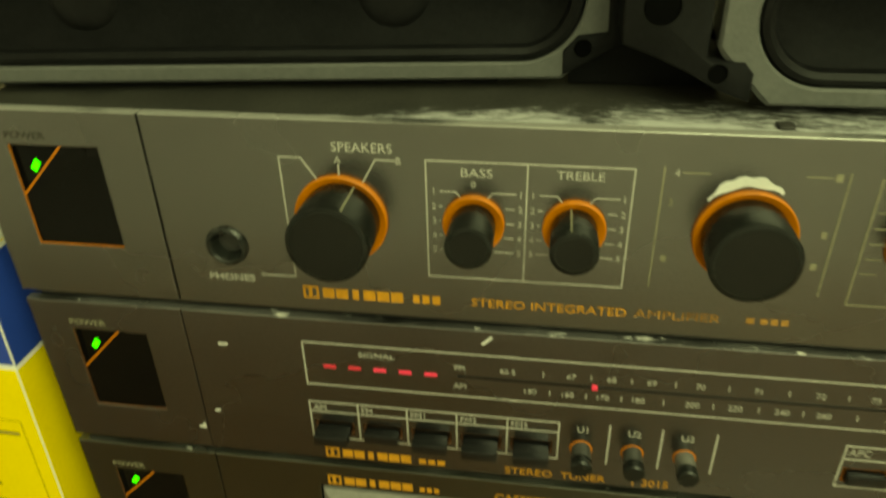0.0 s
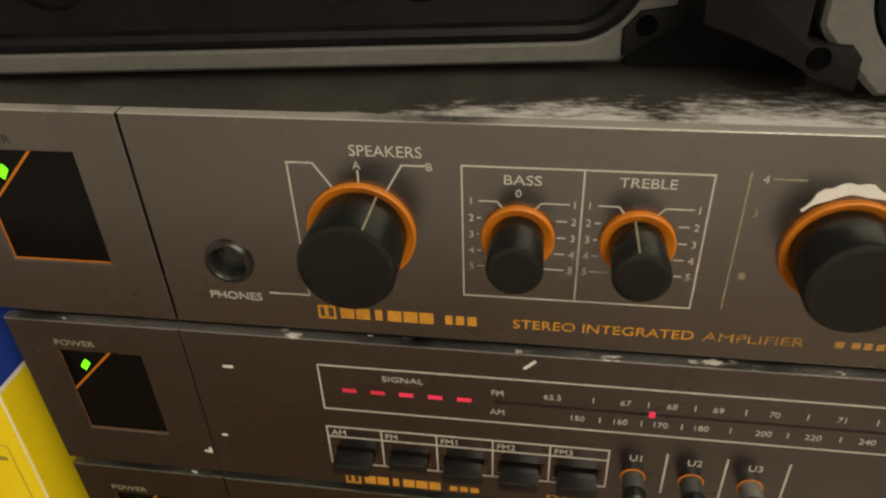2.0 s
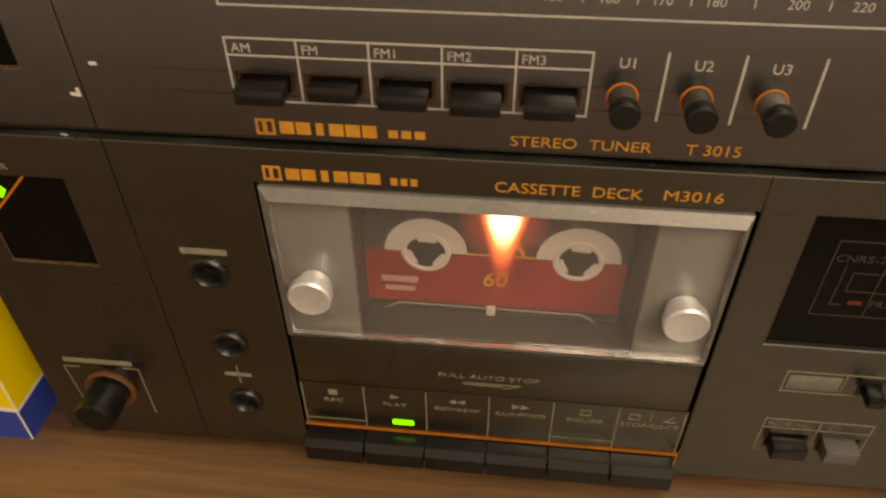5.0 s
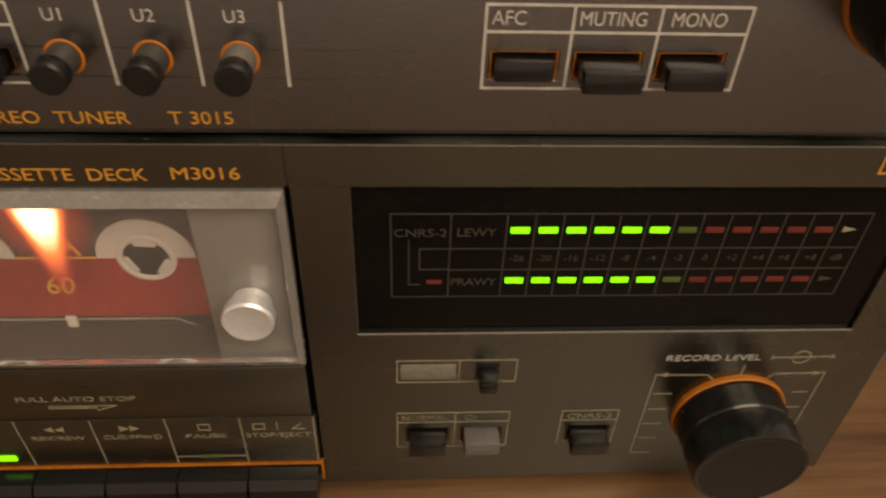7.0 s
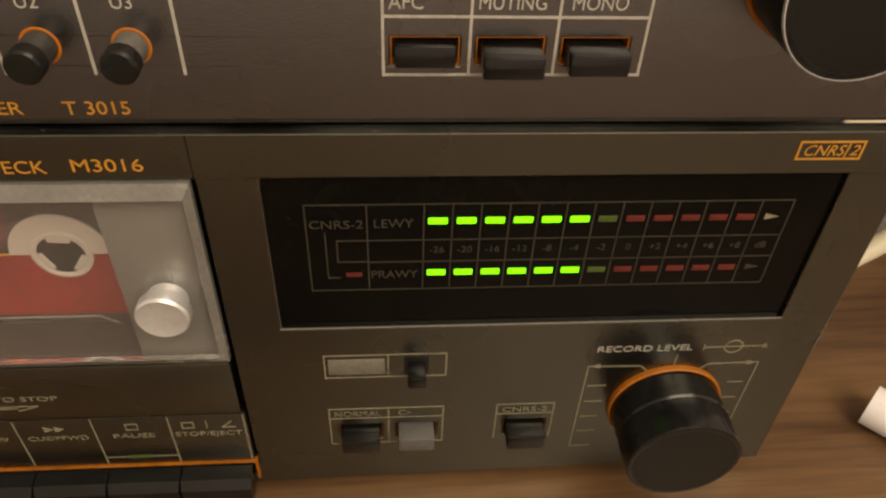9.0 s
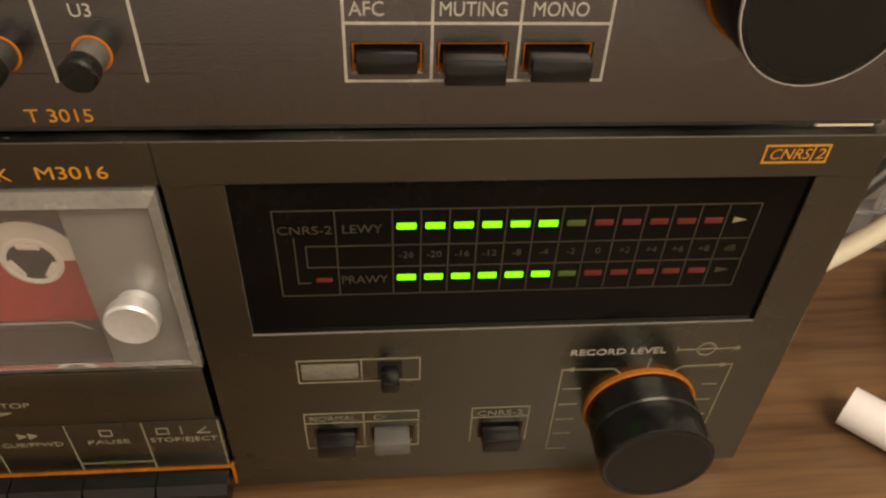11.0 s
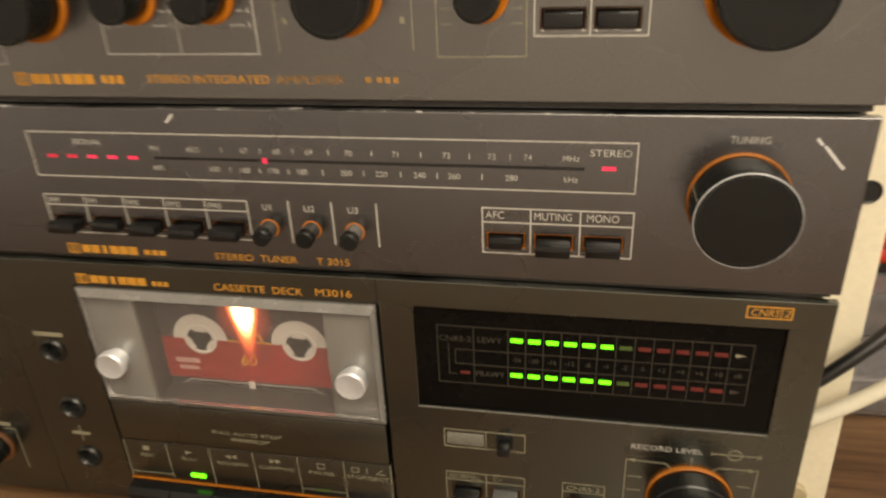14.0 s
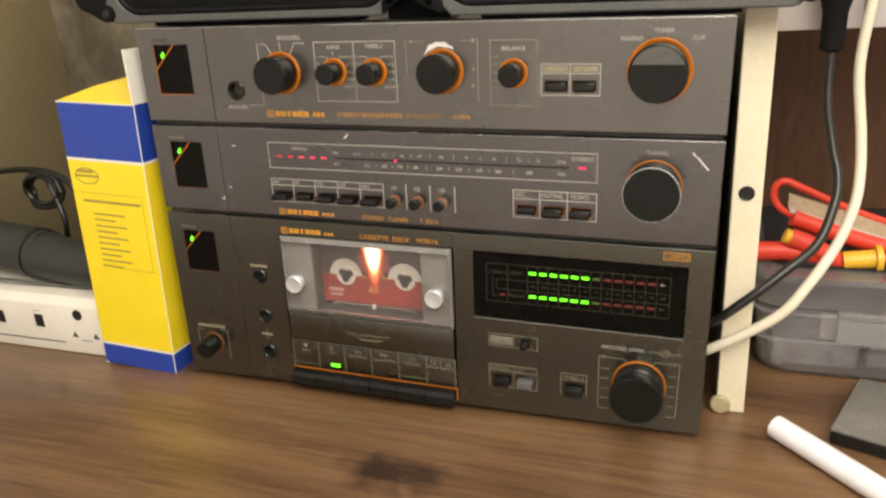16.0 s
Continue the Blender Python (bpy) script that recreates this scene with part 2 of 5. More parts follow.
# shapes, in millimetres
def box(bm, x0, x1, y0, y1, z0, z1, bevel=0.0, segments=2):
    made = bmesh.ops.create_cube(bm, size=1)["verts"]
    for v in made:
        v.co = Vector(((x0 + x1) / 2 + v.co.x * (x1 - x0), (y0 + y1) / 2 + v.co.y * (y1 - y0), (z0 + z1) / 2 + v.co.z * (z1 - z0)))
    if bevel:
        edges = list({e for v in made for e in v.link_edges})
        bmesh.ops.bevel(bm, geom=edges, offset=bevel, segments=segments, profile=0.5, affect="EDGES")
    return bm


def lathe(bm, cx, cz, profile, n=48):
    """Turns a profile of (radius, y) about the y axis through (cx, cz)."""
    rings = []
    for r, y in profile:
        if r < 1e-6:
            rings.append([bm.verts.new((cx, y, cz))])
        else:
            rings.append([bm.verts.new((cx + r * math.cos(2 * math.pi * k / n), y, cz + r * math.sin(2 * math.pi * k / n))) for k in range(n)])
    for a, b in zip(rings, rings[1:]):
        for k in range(n):
            pa, pb = (a[k % len(a)], a[(k + 1) % len(a)]), (b[k % len(b)], b[(k + 1) % len(b)])
            face = [pa[0]] + ([pa[1]] if len(a) > 1 else []) + ([pb[1]] if len(b) > 1 else []) + [pb[0]]
            bm.faces.new(face)
    return bm


def loft(bm, loops, close_first=False, close_last=False):
    rings = [[bm.verts.new(p) for p in loop] for loop in loops]
    n = len(rings[0])
    for a, b in zip(rings, rings[1:]):
        for k in range(n):
            bm.faces.new((a[k], a[(k + 1) % n], b[(k + 1) % n], b[k]))
    if close_first:
        bm.faces.new(rings[0])
    if close_last:
        bm.faces.new(rings[-1])
    return bm


def prism(bm, points, y0, y1):
    """A flat outline of (x, z) with thickness along y."""
    return loft(bm, [[(x, y0, z) for x, z in points], [(x, y1, z) for x, z in points]], True, True)


FLAT = set()


def holed(bm, x0, x1, z0, z1, y0, y1, holes=(), slope=0.0, lip=0.35):
    """A plate with rectangular openings (x0, x1, z0, z1); slope tilts its lower edge, lip rounds its outer front edge."""
    xs = sorted({x0, x1, *[v for h in holes for v in h[:2]]})
    zs = sorted({z0, z1, *[v for h in holes for v in h[2:]]})
    FLAT.add(id(bm))
    grid = {}

    def vert(x, y, z):
        if (x, y, z) not in grid:
            grid[x, y, z] = bm.verts.new((x, y, z + (slope * x if z == z0 else 0)))
        return grid[x, y, z]

    def solid(i, k):
        if not (0 <= i < len(xs) - 1 and 0 <= k < len(zs) - 1):
            return False
        cx, cz = (xs[i] + xs[i + 1]) / 2, (zs[k] + zs[k + 1]) / 2
        return not any(h[0] < cx < h[1] and h[2] < cz < h[3] for h in holes)

    for i in range(len(xs) - 1):
        for k in range(len(zs) - 1):
            if not solid(i, k):
                continue
            a, b, c, d = xs[i], xs[i + 1], zs[k], zs[k + 1]
            bm.faces.new([vert(a, y0, c), vert(b, y0, c), vert(b, y0, d), vert(a, y0, d)])
            bm.faces.new([vert(a, y1, d), vert(b, y1, d), vert(b, y1, c), vert(a, y1, c)])
            for di, dk, p, q in ((-1, 0, (a, c), (a, d)), (1, 0, (b, c), (b, d)), (0, -1, (a, c), (b, c)), (0, 1, (a, d), (b, d))):
                if not solid(i + di, k + dk):
                    bm.faces.new([vert(p[0], y0, p[1]), vert(q[0], y0, q[1]), vert(q[0], y1, q[1]), vert(p[0], y1, p[1])])
    bmesh.ops.recalc_face_normals(bm, faces=bm.faces)
    if lip:
        sharp = [e for e in bm.edges if len(e.link_faces) == 2 and all(abs(v.co.y - y0) < 1e-6 for v in e.verts) and abs(e.calc_face_angle(0)) > 1]
        bmesh.ops.bevel(bm, geom=sharp, offset=lip, segments=2, profile=0.5, affect="EDGES")
    return bm


def line(bm, points, width=0.4, y=-0.12, depth=0.12):
    """A printed line through (x, z) points, a hair proud of the surface at y + depth."""
    for k, ((xa, za), (xb, zb)) in enumerate(zip(points, points[1:])):
        along = Vector((xb - xa, zb - za))
        if along.length < 1e-6:
            continue
        along.normalize()
        px, pz = -along.y * width / 2, along.x * width / 2
        ex, ez = along.x * width / 2, along.y * width / 2
        quad = [(xa - ex + px, za - ez + pz), (xb + ex + px, zb + ez + pz), (xb + ex - px, zb + ez - pz), (xa - ex - px, za - ez - pz)]
        prism(bm, quad, y - 0.013 * (k % 4), y + depth)
    return bm


def frame_lines(bm, x0, x1, z0, z1, width=0.4, dividers=(), header=None, y=-0.12):
    line(bm, [(x0, z0), (x1, z0), (x1, z1), (x0, z1), (x0, z0)], width, y)
    for x in dividers:
        line(bm, [(x, z0), (x, z1)], width, y - 0.055)
    if header:
        line(bm, [(x0, header), (x1, header)], width, y - 0.07)
    return bm


def smooth_path(points, steps=8):
    """A Catmull-Rom curve through the points."""
    pts = [Vector(p) for p in points]
    pts = [pts[0] * 2 - pts[1]] + pts + [pts[-1] * 2 - pts[-2]]
    out = []
    for a, b, c, d in zip(pts, pts[1:], pts[2:], pts[3:]):
        for k in range(steps):
            t = k / steps
            out.append(0.5 * (2 * b + (c - a) * t + (2 * a - 5 * b + 4 * c - d) * t * t + (3 * b - a - 3 * c + d) * t ** 3))
    return out + [pts[-2]]


def tube(bm, points, radius, n=12, steps=8, taper=None):
    path = smooth_path(points, steps)
    side = Vector((0, 0, 1))
    loops = []
    for k, p in enumerate(path):
        along = (path[min(k + 1, len(path) - 1)] - path[max(k - 1, 0)]).normalized()
        u = along.cross(side)
        u = (u if u.length > 1e-3 else along.cross(Vector((1, 0, 0)))).normalized()
        v = u.cross(along)
        side = v if v.length else side
        r = radius if taper is None else radius + (taper - radius) * k / (len(path) - 1)
        loops.append([p + r * (math.cos(a) * u + math.sin(a) * v) for a in (2 * math.pi * j / n for j in range(n))])
    return loft(bm, loops, True, True)


def thing(name, label, category, base, roll=None, group=""):
    """An empty at a thing's base (millimetres); roll: the turn in which its parts are built."""
    ob = tagged(new(name), label, category, group)
    place = Matrix.Translation(Vector(base) / 1000)
    ob.matrix_basis = (roll or Matrix()) @ place
    ob["base"] = [v / 1000 for v in base]
    return ob


def finish(name, bm, material, smooth=True):
    limit = 0.2 if id(bm) in FLAT else 0.6
    FLAT.discard(id(bm))
    bmesh.ops.recalc_face_normals(bm, faces=bm.faces)
    bmesh.ops.scale(bm, vec=(0.001, 0.001, 0.001), verts=bm.verts)
    mesh = bpy.data.meshes.new(name)
    if smooth:
        for f in bm.faces:
            f.smooth = True
        for e in bm.edges:
            e.smooth = len(e.link_faces) == 2 and e.calc_face_angle(0) < limit
    bm.to_mesh(mesh)
    bm.free()
    mesh.materials.append(material)
    return mesh


def part(name, bm, material, parent, label=""):
    ob = tagged(new(name, finish(name, bm, material)), label)
    ob.parent = parent
    if parent.type == "EMPTY":
        ob.matrix_parent_inverse = Matrix.Translation(-Vector(parent["base"]))
    return ob


def split_print(bm, material, parent):
    """Printed lines: each run of touching lines becomes a part of its own."""
    bm.faces.ensure_lookup_table()
    left, runs = set(bm.faces), []
    while left:
        stack, island = [left.pop()], []
        while stack:
            f = stack.pop()
            island.append(f)
            for e in f.edges:
                for g in e.link_faces:
                    if g in left:
                        left.discard(g)
                        stack.append(g)
        co = [v.co for f in island for v in f.verts]
        hull = [min(v.x for v in co) - 0.1, max(v.x for v in co) + 0.1, min(v.z for v in co) - 0.1, max(v.z for v in co) + 0.1]
        runs.append((hull, island))
    groups = []
    for hull, island in runs:
        met = [g for g in groups if any(h[0] < hull[1] and hull[0] < h[1] and h[2] < hull[3] and hull[2] < h[3] for h in g[0])]
        groups = [g for g in groups if g not in met]
        groups.append((sum([g[0] for g in met], [hull]), sum([g[1] for g in met], island)))
    for hulls, faces in groups:
        piece, made = bmesh.new(), {}
        for f in faces:
            for v in f.verts:
                if v not in made:
                    made[v] = piece.verts.new(v.co)
            piece.faces.new([made[v] for v in f.verts])
        part("line_print", piece, material, parent)
    bm.free()


def solo(name, bm, material, label, category, kind="", group="", roll=None):
    ob = tagged(new(name, finish(name, bm, material)), label, category, group, kind)
    if roll:
        ob.matrix_basis = roll
    return ob


def text(parent, words, x0, z0, height, material, x1=None, align="left", y=-0.12, name="lettering", slant=0.0):
    """Raised print with its capitals that high, its left end (or middle) at x0, stretched to end at x1 if given."""
    curve = bpy.data.curves.new("print", "FONT")
    curve.body, curve.extrude, curve.resolution_u = words, 0.02, 3
    holder = new("print", curve)
    mesh = bpy.data.meshes.new_from_object(holder.evaluated_get(bpy.context.evaluated_depsgraph_get()))
    bpy.data.objects.remove(holder)
    bpy.data.curves.remove(curve)
    xs = [v.co.x for v in mesh.vertices]
    left, right = min(xs), max(xs)
    sz = height / 0.70
    sx = (x1 - x0) / (right - left) if x1 is not None else sz
    start = x0 if align == "left" else x0 - sx * (right - left) / 2
    for v in mesh.vertices:
        v.co = Vector((start + (v.co.x - left) * sx + slant * v.co.y * sz, y - v.co.z * 2, z0 + v.co.y * sz)) / 1000
    mesh.materials.append(material)
    ob = new(name, mesh)
    ob.parent = parent
    if parent.type == "EMPTY":
        ob.matrix_parent_inverse = Matrix.Translation(-Vector(parent["base"]))
    return ob


def maker_mark(parent, x0, x1, z0, z1):
    """The maker's orange mark as plain blocks: a square sign and a row of six."""
    h = z1 - z0
    bm = bmesh.new()
    frame_lines(bm, x0 + 0.3, x0 + h, z0 + 0.3, z1 - 0.3, 0.6)
    line(bm, [(x0 + h * 0.5, z0 + 0.8), (x0 + h * 0.5, z1 - 0.8)], 1.0)
    part("mark_sign", bm, INK_GOLD, parent)
    wide = (x1 - x0 - h - 1.2) / 6
    for k in range(6):
        xa = x0 + h + 1.2 + k * wide
        w = wide * 0.45 if k == 2 else wide - 0.5
        xa += (wide - w) / 2
        part("mark_block", prism(bmesh.new(), [(xa, z0 + 0.5), (xa + w, z0 + 0.5), (xa + w, z1 - 0.5), (xa, z1 - 0.5)], -0.12, 0), INK_GOLD, parent)


def bars(parent, rows, material, name="print_bar", y=-0.12):
    """Unreadable print as plain bars: rows of (x0, x1, z0, z1)."""
    for x0, x1, z0, z1 in rows:
        part(name, prism(bmesh.new(), [(x0, z0), (x1, z0), (x1, z1), (x0, z1)], y, y + 0.12), material, parent)


def knob(parent, cx, cz, radius, length, ring, pointer=90.0, neck=0.0, face=None, rim=False, label="", skin=None, paint=None):
    """A turned knob in an orange collar; pointer: the angle of its white mark."""
    part("collar", lathe(bmesh.new(), cx, cz, [(radius - 1.2, 0.1), (radius - 0.5, -0.2), (ring - 0.75, -1.5), (ring - 0.3, -1.65), (ring, -1.35), (ring, 0.1)], 56), paint or ORANGE, parent, "orange painted collar")
    body = [(radius - 1.0, 0.2), (radius - 0.25, -0.8)]
    if neck:
        body += [(radius, -neck + 0.5), (radius - 0.45, -neck), (radius - 0.45, -neck - 0.4), (radius, -neck - 0.8)]
    body += [(radius, -length + 0.7), (radius - 0.2, -length + 0.2), (radius - 0.7, -length), (radius - 1.4, -length)]
    ob = part("knob", lathe(bmesh.new(), cx, cz, body, 56), skin or KNOB, parent, label or "black turned plastic knob")
    part("knob_face", lathe(bmesh.new(), cx, cz, [(radius - 1.4, -length), (radius - 1.43, -length + 0.12), (0, -length + 0.12)], 56), face or KNOB_FACE, ob)
    a = math.radians(pointer or 0)
    bm = bmesh.new()
    c, s = math.cos(a), math.sin(a)
    w = 0.22
    for r0, y0, r1, y1 in ((radius + 0.03, -1.0, radius + 0.03, -length + 0.7),):
        quad = [(cx + r0 * c - w * s, y0, cz + r0 * s + w * c), (cx + r0 * c + w * s, y0, cz + r0 * s - w * c), (cx + r1 * c + w * s, y1, cz + r1 * s - w * c), (cx + r1 * c - w * s, y1, cz + r1 * s + w * c)]
        inner = [(p[0] - 0.3 * c, p[1], p[2] - 0.3 * s) for p in quad]
        loft(bm, [quad, inner], True, True)
    if pointer is None:
        bm.free()
    else:
        part("pointer", bm, INK_OLD, ob)
    if rim:
        part("rim", lathe(bmesh.new(), cx, cz, [(radius + 0.01, -length + 0.55), (radius + 0.03, -length + 0.4), (radius - 0.12, -length + 0.02), (radius - 0.28, -length - 0.01), (radius - 0.3, -length + 0.1)], 56), ALU, ob, "bright worn metal rim")
    return ob


def slot_of(x0, x1, z0, z1):
    """The opening in a panel for a push button of that size."""
    return (x0 - 0.7, x1 + 0.7, z0 - 0.3, z1 + 0.9)


def push_button(parent, x0, x1, z0, z1, out, material=None, lining=None):
    a, b, c, d = slot_of(x0, x1, z0, z1)
    bm = bmesh.new()
    rim = [(a + 0.02, c + 0.02), (b - 0.02, c + 0.02), (b - 0.02, d - 0.02), (a + 0.02, d - 0.02)]
    core = [(a + 0.17, c + 0.15), (b - 0.17, c + 0.15), (b - 0.17, d - 0.15), (a + 0.17, d - 0.15)]
    loft(bm, [[(x, 3.4, z) for x, z in rim], [(x, 0.25, z) for x, z in rim], [(x, 0.25, z) for x, z in core], [(x, 3.4, z) for x, z in core]])
    part("button_surround", bm, lining or ORANGE, parent, "orange lining of the button slot")
    return part("push_button", box(bmesh.new(), x0, x1, -out, 4.5, z0, z1, 0.55), material or SHINE, parent, "black plastic push button")


def jack_hole(cx, cz, radius=6.0):
    h = radius * 0.66
    return (cx - h, cx + h, cz - h, cz + h)


def jack(parent, cx, cz, radius=6.0):
    ob = part("jack_socket", lathe(bmesh.new(), cx, cz, [(radius, 0.1), (radius, -0.7), (radius - 0.5, -1.3), (radius - 1.3, -1.4), (radius - 1.9, -0.6), (radius - 2.3, 1.2), (radius - 2.5, 2.6), (radius - 3.6, 2.8)], 40), JACK, parent, "black round jack socket")
    part("bore", lathe(bmesh.new(), cx, cz, [(radius - 3.5, 2.8), (radius - 3.6, 9.0), (0, 9.0)], 32), BLACK, ob)
    return ob


def power_switch(parent, x0, x1, z0, z1):
    """A smoked square switch behind an opening, with an orange slanting edge and a lit green mark."""
    ob = part("power_switch", box(bmesh.new(), x0 - 0.5, x1 + 0.5, 1.6, 5.0, z0 - 0.5, z1 + 0.5), SMOKED, parent, "smoked black power switch")
    cut = 0.5 * (z1 - z0)
    part("switch_key", prism(bmesh.new(), [(x0 + 0.4, z0 + 0.4), (x1 - 0.4, z0 + 0.4), (x1 - 0.4, z1 - 0.4), (x0 + cut, z1 - 0.4), (x0 + 0.4, z1 - cut)], 0.7, 1.6), SMOKED, ob)
    bm = bmesh.new()
    line(bm, [(x0 + cut - 0.3, z1 - 0.2), (x0 + 0.2, z1 - cut + 0.3)], 0.6, 0.45)
    part("orange_edge", bm, ORANGE, ob, "slanting orange edge")
    bm = bmesh.new()
    line(bm, [(x0 + 0.2, z0 + 0.2), (x1 - 0.2, z0 + 0.2)], 0.35, 0.3)
    line(bm, [(x0 + 0.2, z0 + 0.3), (x0 + 0.2, z1 - 0.3)], 0.3, 0.3)
    part("thin_edge", bm, ORANGE if z1 > 200 else DEEP_ORANGE, ob, "thin orange edge line")
    cx, cz = x0 + 5.4, z1 - 6.4
    part("power_light", prism(bmesh.new(), [(cx - 1.5, cz - 0.7), (cx - 0.2, cz - 2.0), (cx + 1.6, cz + 0.6), (cx + 0.4, cz + 2.0)], 1.3, 1.6), LED_GREEN, ob, "small lit green power light")
    text(parent, "POWER", x0 + 0.2, z1 + 2.0, 2.0, INK_OLD if z1 < 200 else INK_DIM, x0 + 12.0)
    return ob


def unit_case(parent, z0, z1, lid):
    part("case", holed(bmesh.new(), -0.5, 350.5, z0, z1, 3.0, 245.0, (), 0, 0), CASE, parent, "black sheet steel case")
    if lid:
        part("lid", box(bmesh.new(), -1.0, 351.0, 3.25, 246.0, z1, z1 + 0.9, 0.2), LID, parent, "dusty dark lid with white scrapes along its front")


ROLL = Matrix.Rotation(math.atan(0.022), 4, "Y")


# ---- setting
def wood():
    """Dark brown laminate with grain running along x and a dark knot."""
    m = surface("walnut_laminate", (0.15, 0.072, 0.036), 0.36, 0, 0.1, 8, 300, 0.015, 900, coat=0.12)
    nodes, links = m.node_tree.nodes, m.node_tree.links
    p = nodes["Principled BSDF"]
    co = nodes.new("ShaderNodeTexCoord").outputs["Object"]
    long = noise_at(nodes, links, co, 26.0, 5.0, (0.11, 1.0, 1.0), 0.6)
    thin = noise_at(nodes, links, co, 280.0, 5.0, (0.05, 1.0, 1.0), 0.66)
    big = noise_at(nodes, links, co, 6.0, 2.0, (0.5, 1.6, 1.0))
    knot_at = nodes.new("ShaderNodeVectorMath")
    knot_at.operation = "DISTANCE"
    squash = nodes.new("ShaderNodeMapping")
    squash.inputs["Scale"].default_value = (0.55, 1.0, 1.0)
    links.new(co, squash.inputs[0])
    links.new(squash.outputs[0], knot_at.inputs[0])
    knot_at.inputs[1].default_value = (0.104, -0.075, 0.0)
    ragged = node_math(nodes, links, "MULTIPLY_ADD", noise_at(nodes, links, co, 60.0, 4.0), 0.03, knot_at.outputs["Value"])
    knot = step_up(nodes, links, ragged, 0.036, 0.012)
    total = node_math(nodes, links, "ADD", node_math(nodes, links, "MULTIPLY", long, 0.55), node_math(nodes, links, "MULTIPLY", thin, 0.36))
    total = node_math(nodes, links, "ADD", total, node_math(nodes, links, "MULTIPLY", big, 0.20))
    total = node_math(nodes, links, "SUBTRACT", total, node_math(nodes, links, "MULTIPLY", knot, 0.26))
    ramp = nodes.new("ShaderNodeValToRGB")
    e = ramp.color_ramp.elements
    e[0].position, e[0].color = 0.38, (0.027, 0.0145, 0.0075, 1)
    e[1].position, e[1].color = 0.70, (0.225, 0.128, 0.060, 1)
    mid = e.new(0.5)
    mid.color = (0.098, 0.052, 0.026, 1)
    links.new(total, ramp.inputs[0])
    links.new(ramp.outputs[0], p.inputs["Base Color"])
    return m


WOOD = wood()
BROWN_BACK = surface("dark_brown_back_board", (0.088, 0.037, 0.013), 0.6, 0, 0.25, 10, 200, 0.02, 500, stretch=(1, 1, 0.2))

solo("floor", box(bmesh.new(), -1600, 2000, -2300, 700, -790, -750), ROOM, "plain pale floor", "floor", "structure")
solo("ceiling", box(bmesh.new(), -1600, 2000, -2300, 700, 1750, 1790), ROOM, "plain pale ceiling", "ceiling", "structure")
solo("wall_north", box(bmesh.new(), -1600, 2000, 700, 740, -750, 1750), ROOM, "plain pale wall", "wall", "structure")
solo("wall_south", box(bmesh.new(), -1600, 2000, -2340, -2300, -750, 1750), ROOM, "plain pale wall", "wall", "structure")
solo("wall_west", box(bmesh.new(), -1640, -1600, -2300, 700, -750, 1750), ROOM, "plain pale wall", "wall", "structure")
solo("wall_east", box(bmesh.new(), 2000, 2040, -2300, 700, -750, 1750), ROOM, "plain pale wall", "wall", "structure")
solo("desk_top", box(bmesh.new(), -420, 900, -330, 330, -28, 0, 1.5), WOOD, "dark walnut laminate desk top with visible grain", "desk", "structure")
solo("back_board", box(bmesh.new(), -352, 363, 262, 276, 0.5, 470), WALL, "stained beige plaster back wall of shelf", "wall", "structure")
solo("side_board", box(bmesh.new(), -352, -331, 20, 262, 0.5, 470, 0.8), TAN, "tan laminate shelf side board", "shelf board", "structure")
solo("back_board_brown", box(bmesh.new(), 379, 880, 262, 276, 0.5, 470), BROWN_BACK, "dark brown back board", "wall", "structure")
solo("white_board", box(bmesh.new(), -330, 359, 252, 261.5, 290, 470, 0.8), CREAM, "cream white board across the back wall", "shelf board", "structure")

solo("rust_mark", box(bmesh.new(), -91, -84.5, 251.4, 252.2, 293, 330, 0.2), surface("rust_brown_stain", (0.42, 0.13, 0.05), 0.7, 0, 0.3, 120, 900, 0.02), "rust-brown mark on the cream white board", "stain", "structure")
post = thing("partition_board", "cream laminated partition board with a drilled hole", "shelf board", (367, 120, 0))
bm = bmesh.new()
holed(bm, 362.2, 378.4, 0.3, 470, 36, 261, (), 0, 0.8)
part("board", bm, CREAM, post)
part("drill_hole", lathe(bmesh.new(), 370.0, 149.5 - 0.022 * 367, [(4.3, 35.6), (4.0, 35.2), (3.4, 35.75), (0, 35.75)], 28), BLACK, post, "dark round drilled hole")
part("edge_cap", lathe(bmesh.new(), 364.5, 6, [(6.0, 36), (6.0, 33.5), (5.2, 32.8), (0, 32.8)], 24), surface("aged_edging", (0.40, 0.34, 0.21), 0.4, 0, 0.1, 80, 500, 0.01), post, "loose aged edging end")

# ---- amplifier
amp = thing("amplifier", "grey-brown stereo amplifier with black knobs in orange collars", "amplifier", (175, 0, 189), ROLL, "stacked hi-fi units")
AZ0, AZ1 = 189.2, 246.8
unit_case(amp, AZ0 - 2.6, AZ1 - 1.2, True)
W1 = (9.0, 35.2, 206.0, 236.6)
B1 = [(260.0, 271.0, 210.2, 214.8), (274.8, 285.8, 210.2, 214.8)]
part("front_panel", holed(bmesh.new(), -2.5, 48.2, AZ0, AZ1, 0, 3.2, [W1]), PANEL_AMP, amp, "grey-brown painted switch panel")
panel = part("front_panel", holed(bmesh.new(), 48.8, 352.4, AZ0, AZ1, 0, 3.2, [jack_hole(66.6, 209.0)] + [slot_of(*b) for b in B1]), PANEL_AMP, amp, "grey-brown painted front panel")
power_switch(amp, *W1)
jack(amp, 66.6, 209.0)
text(panel, "PHONES", 59.8, 197.6, 2.3, INK, 73.2)
bm = bmesh.new()
line(bm, [(75.5, 200.2), (85.4, 200.2), (85.2, 236.5), (91.0, 236.5), (94.7, 230.7)], 0.38)
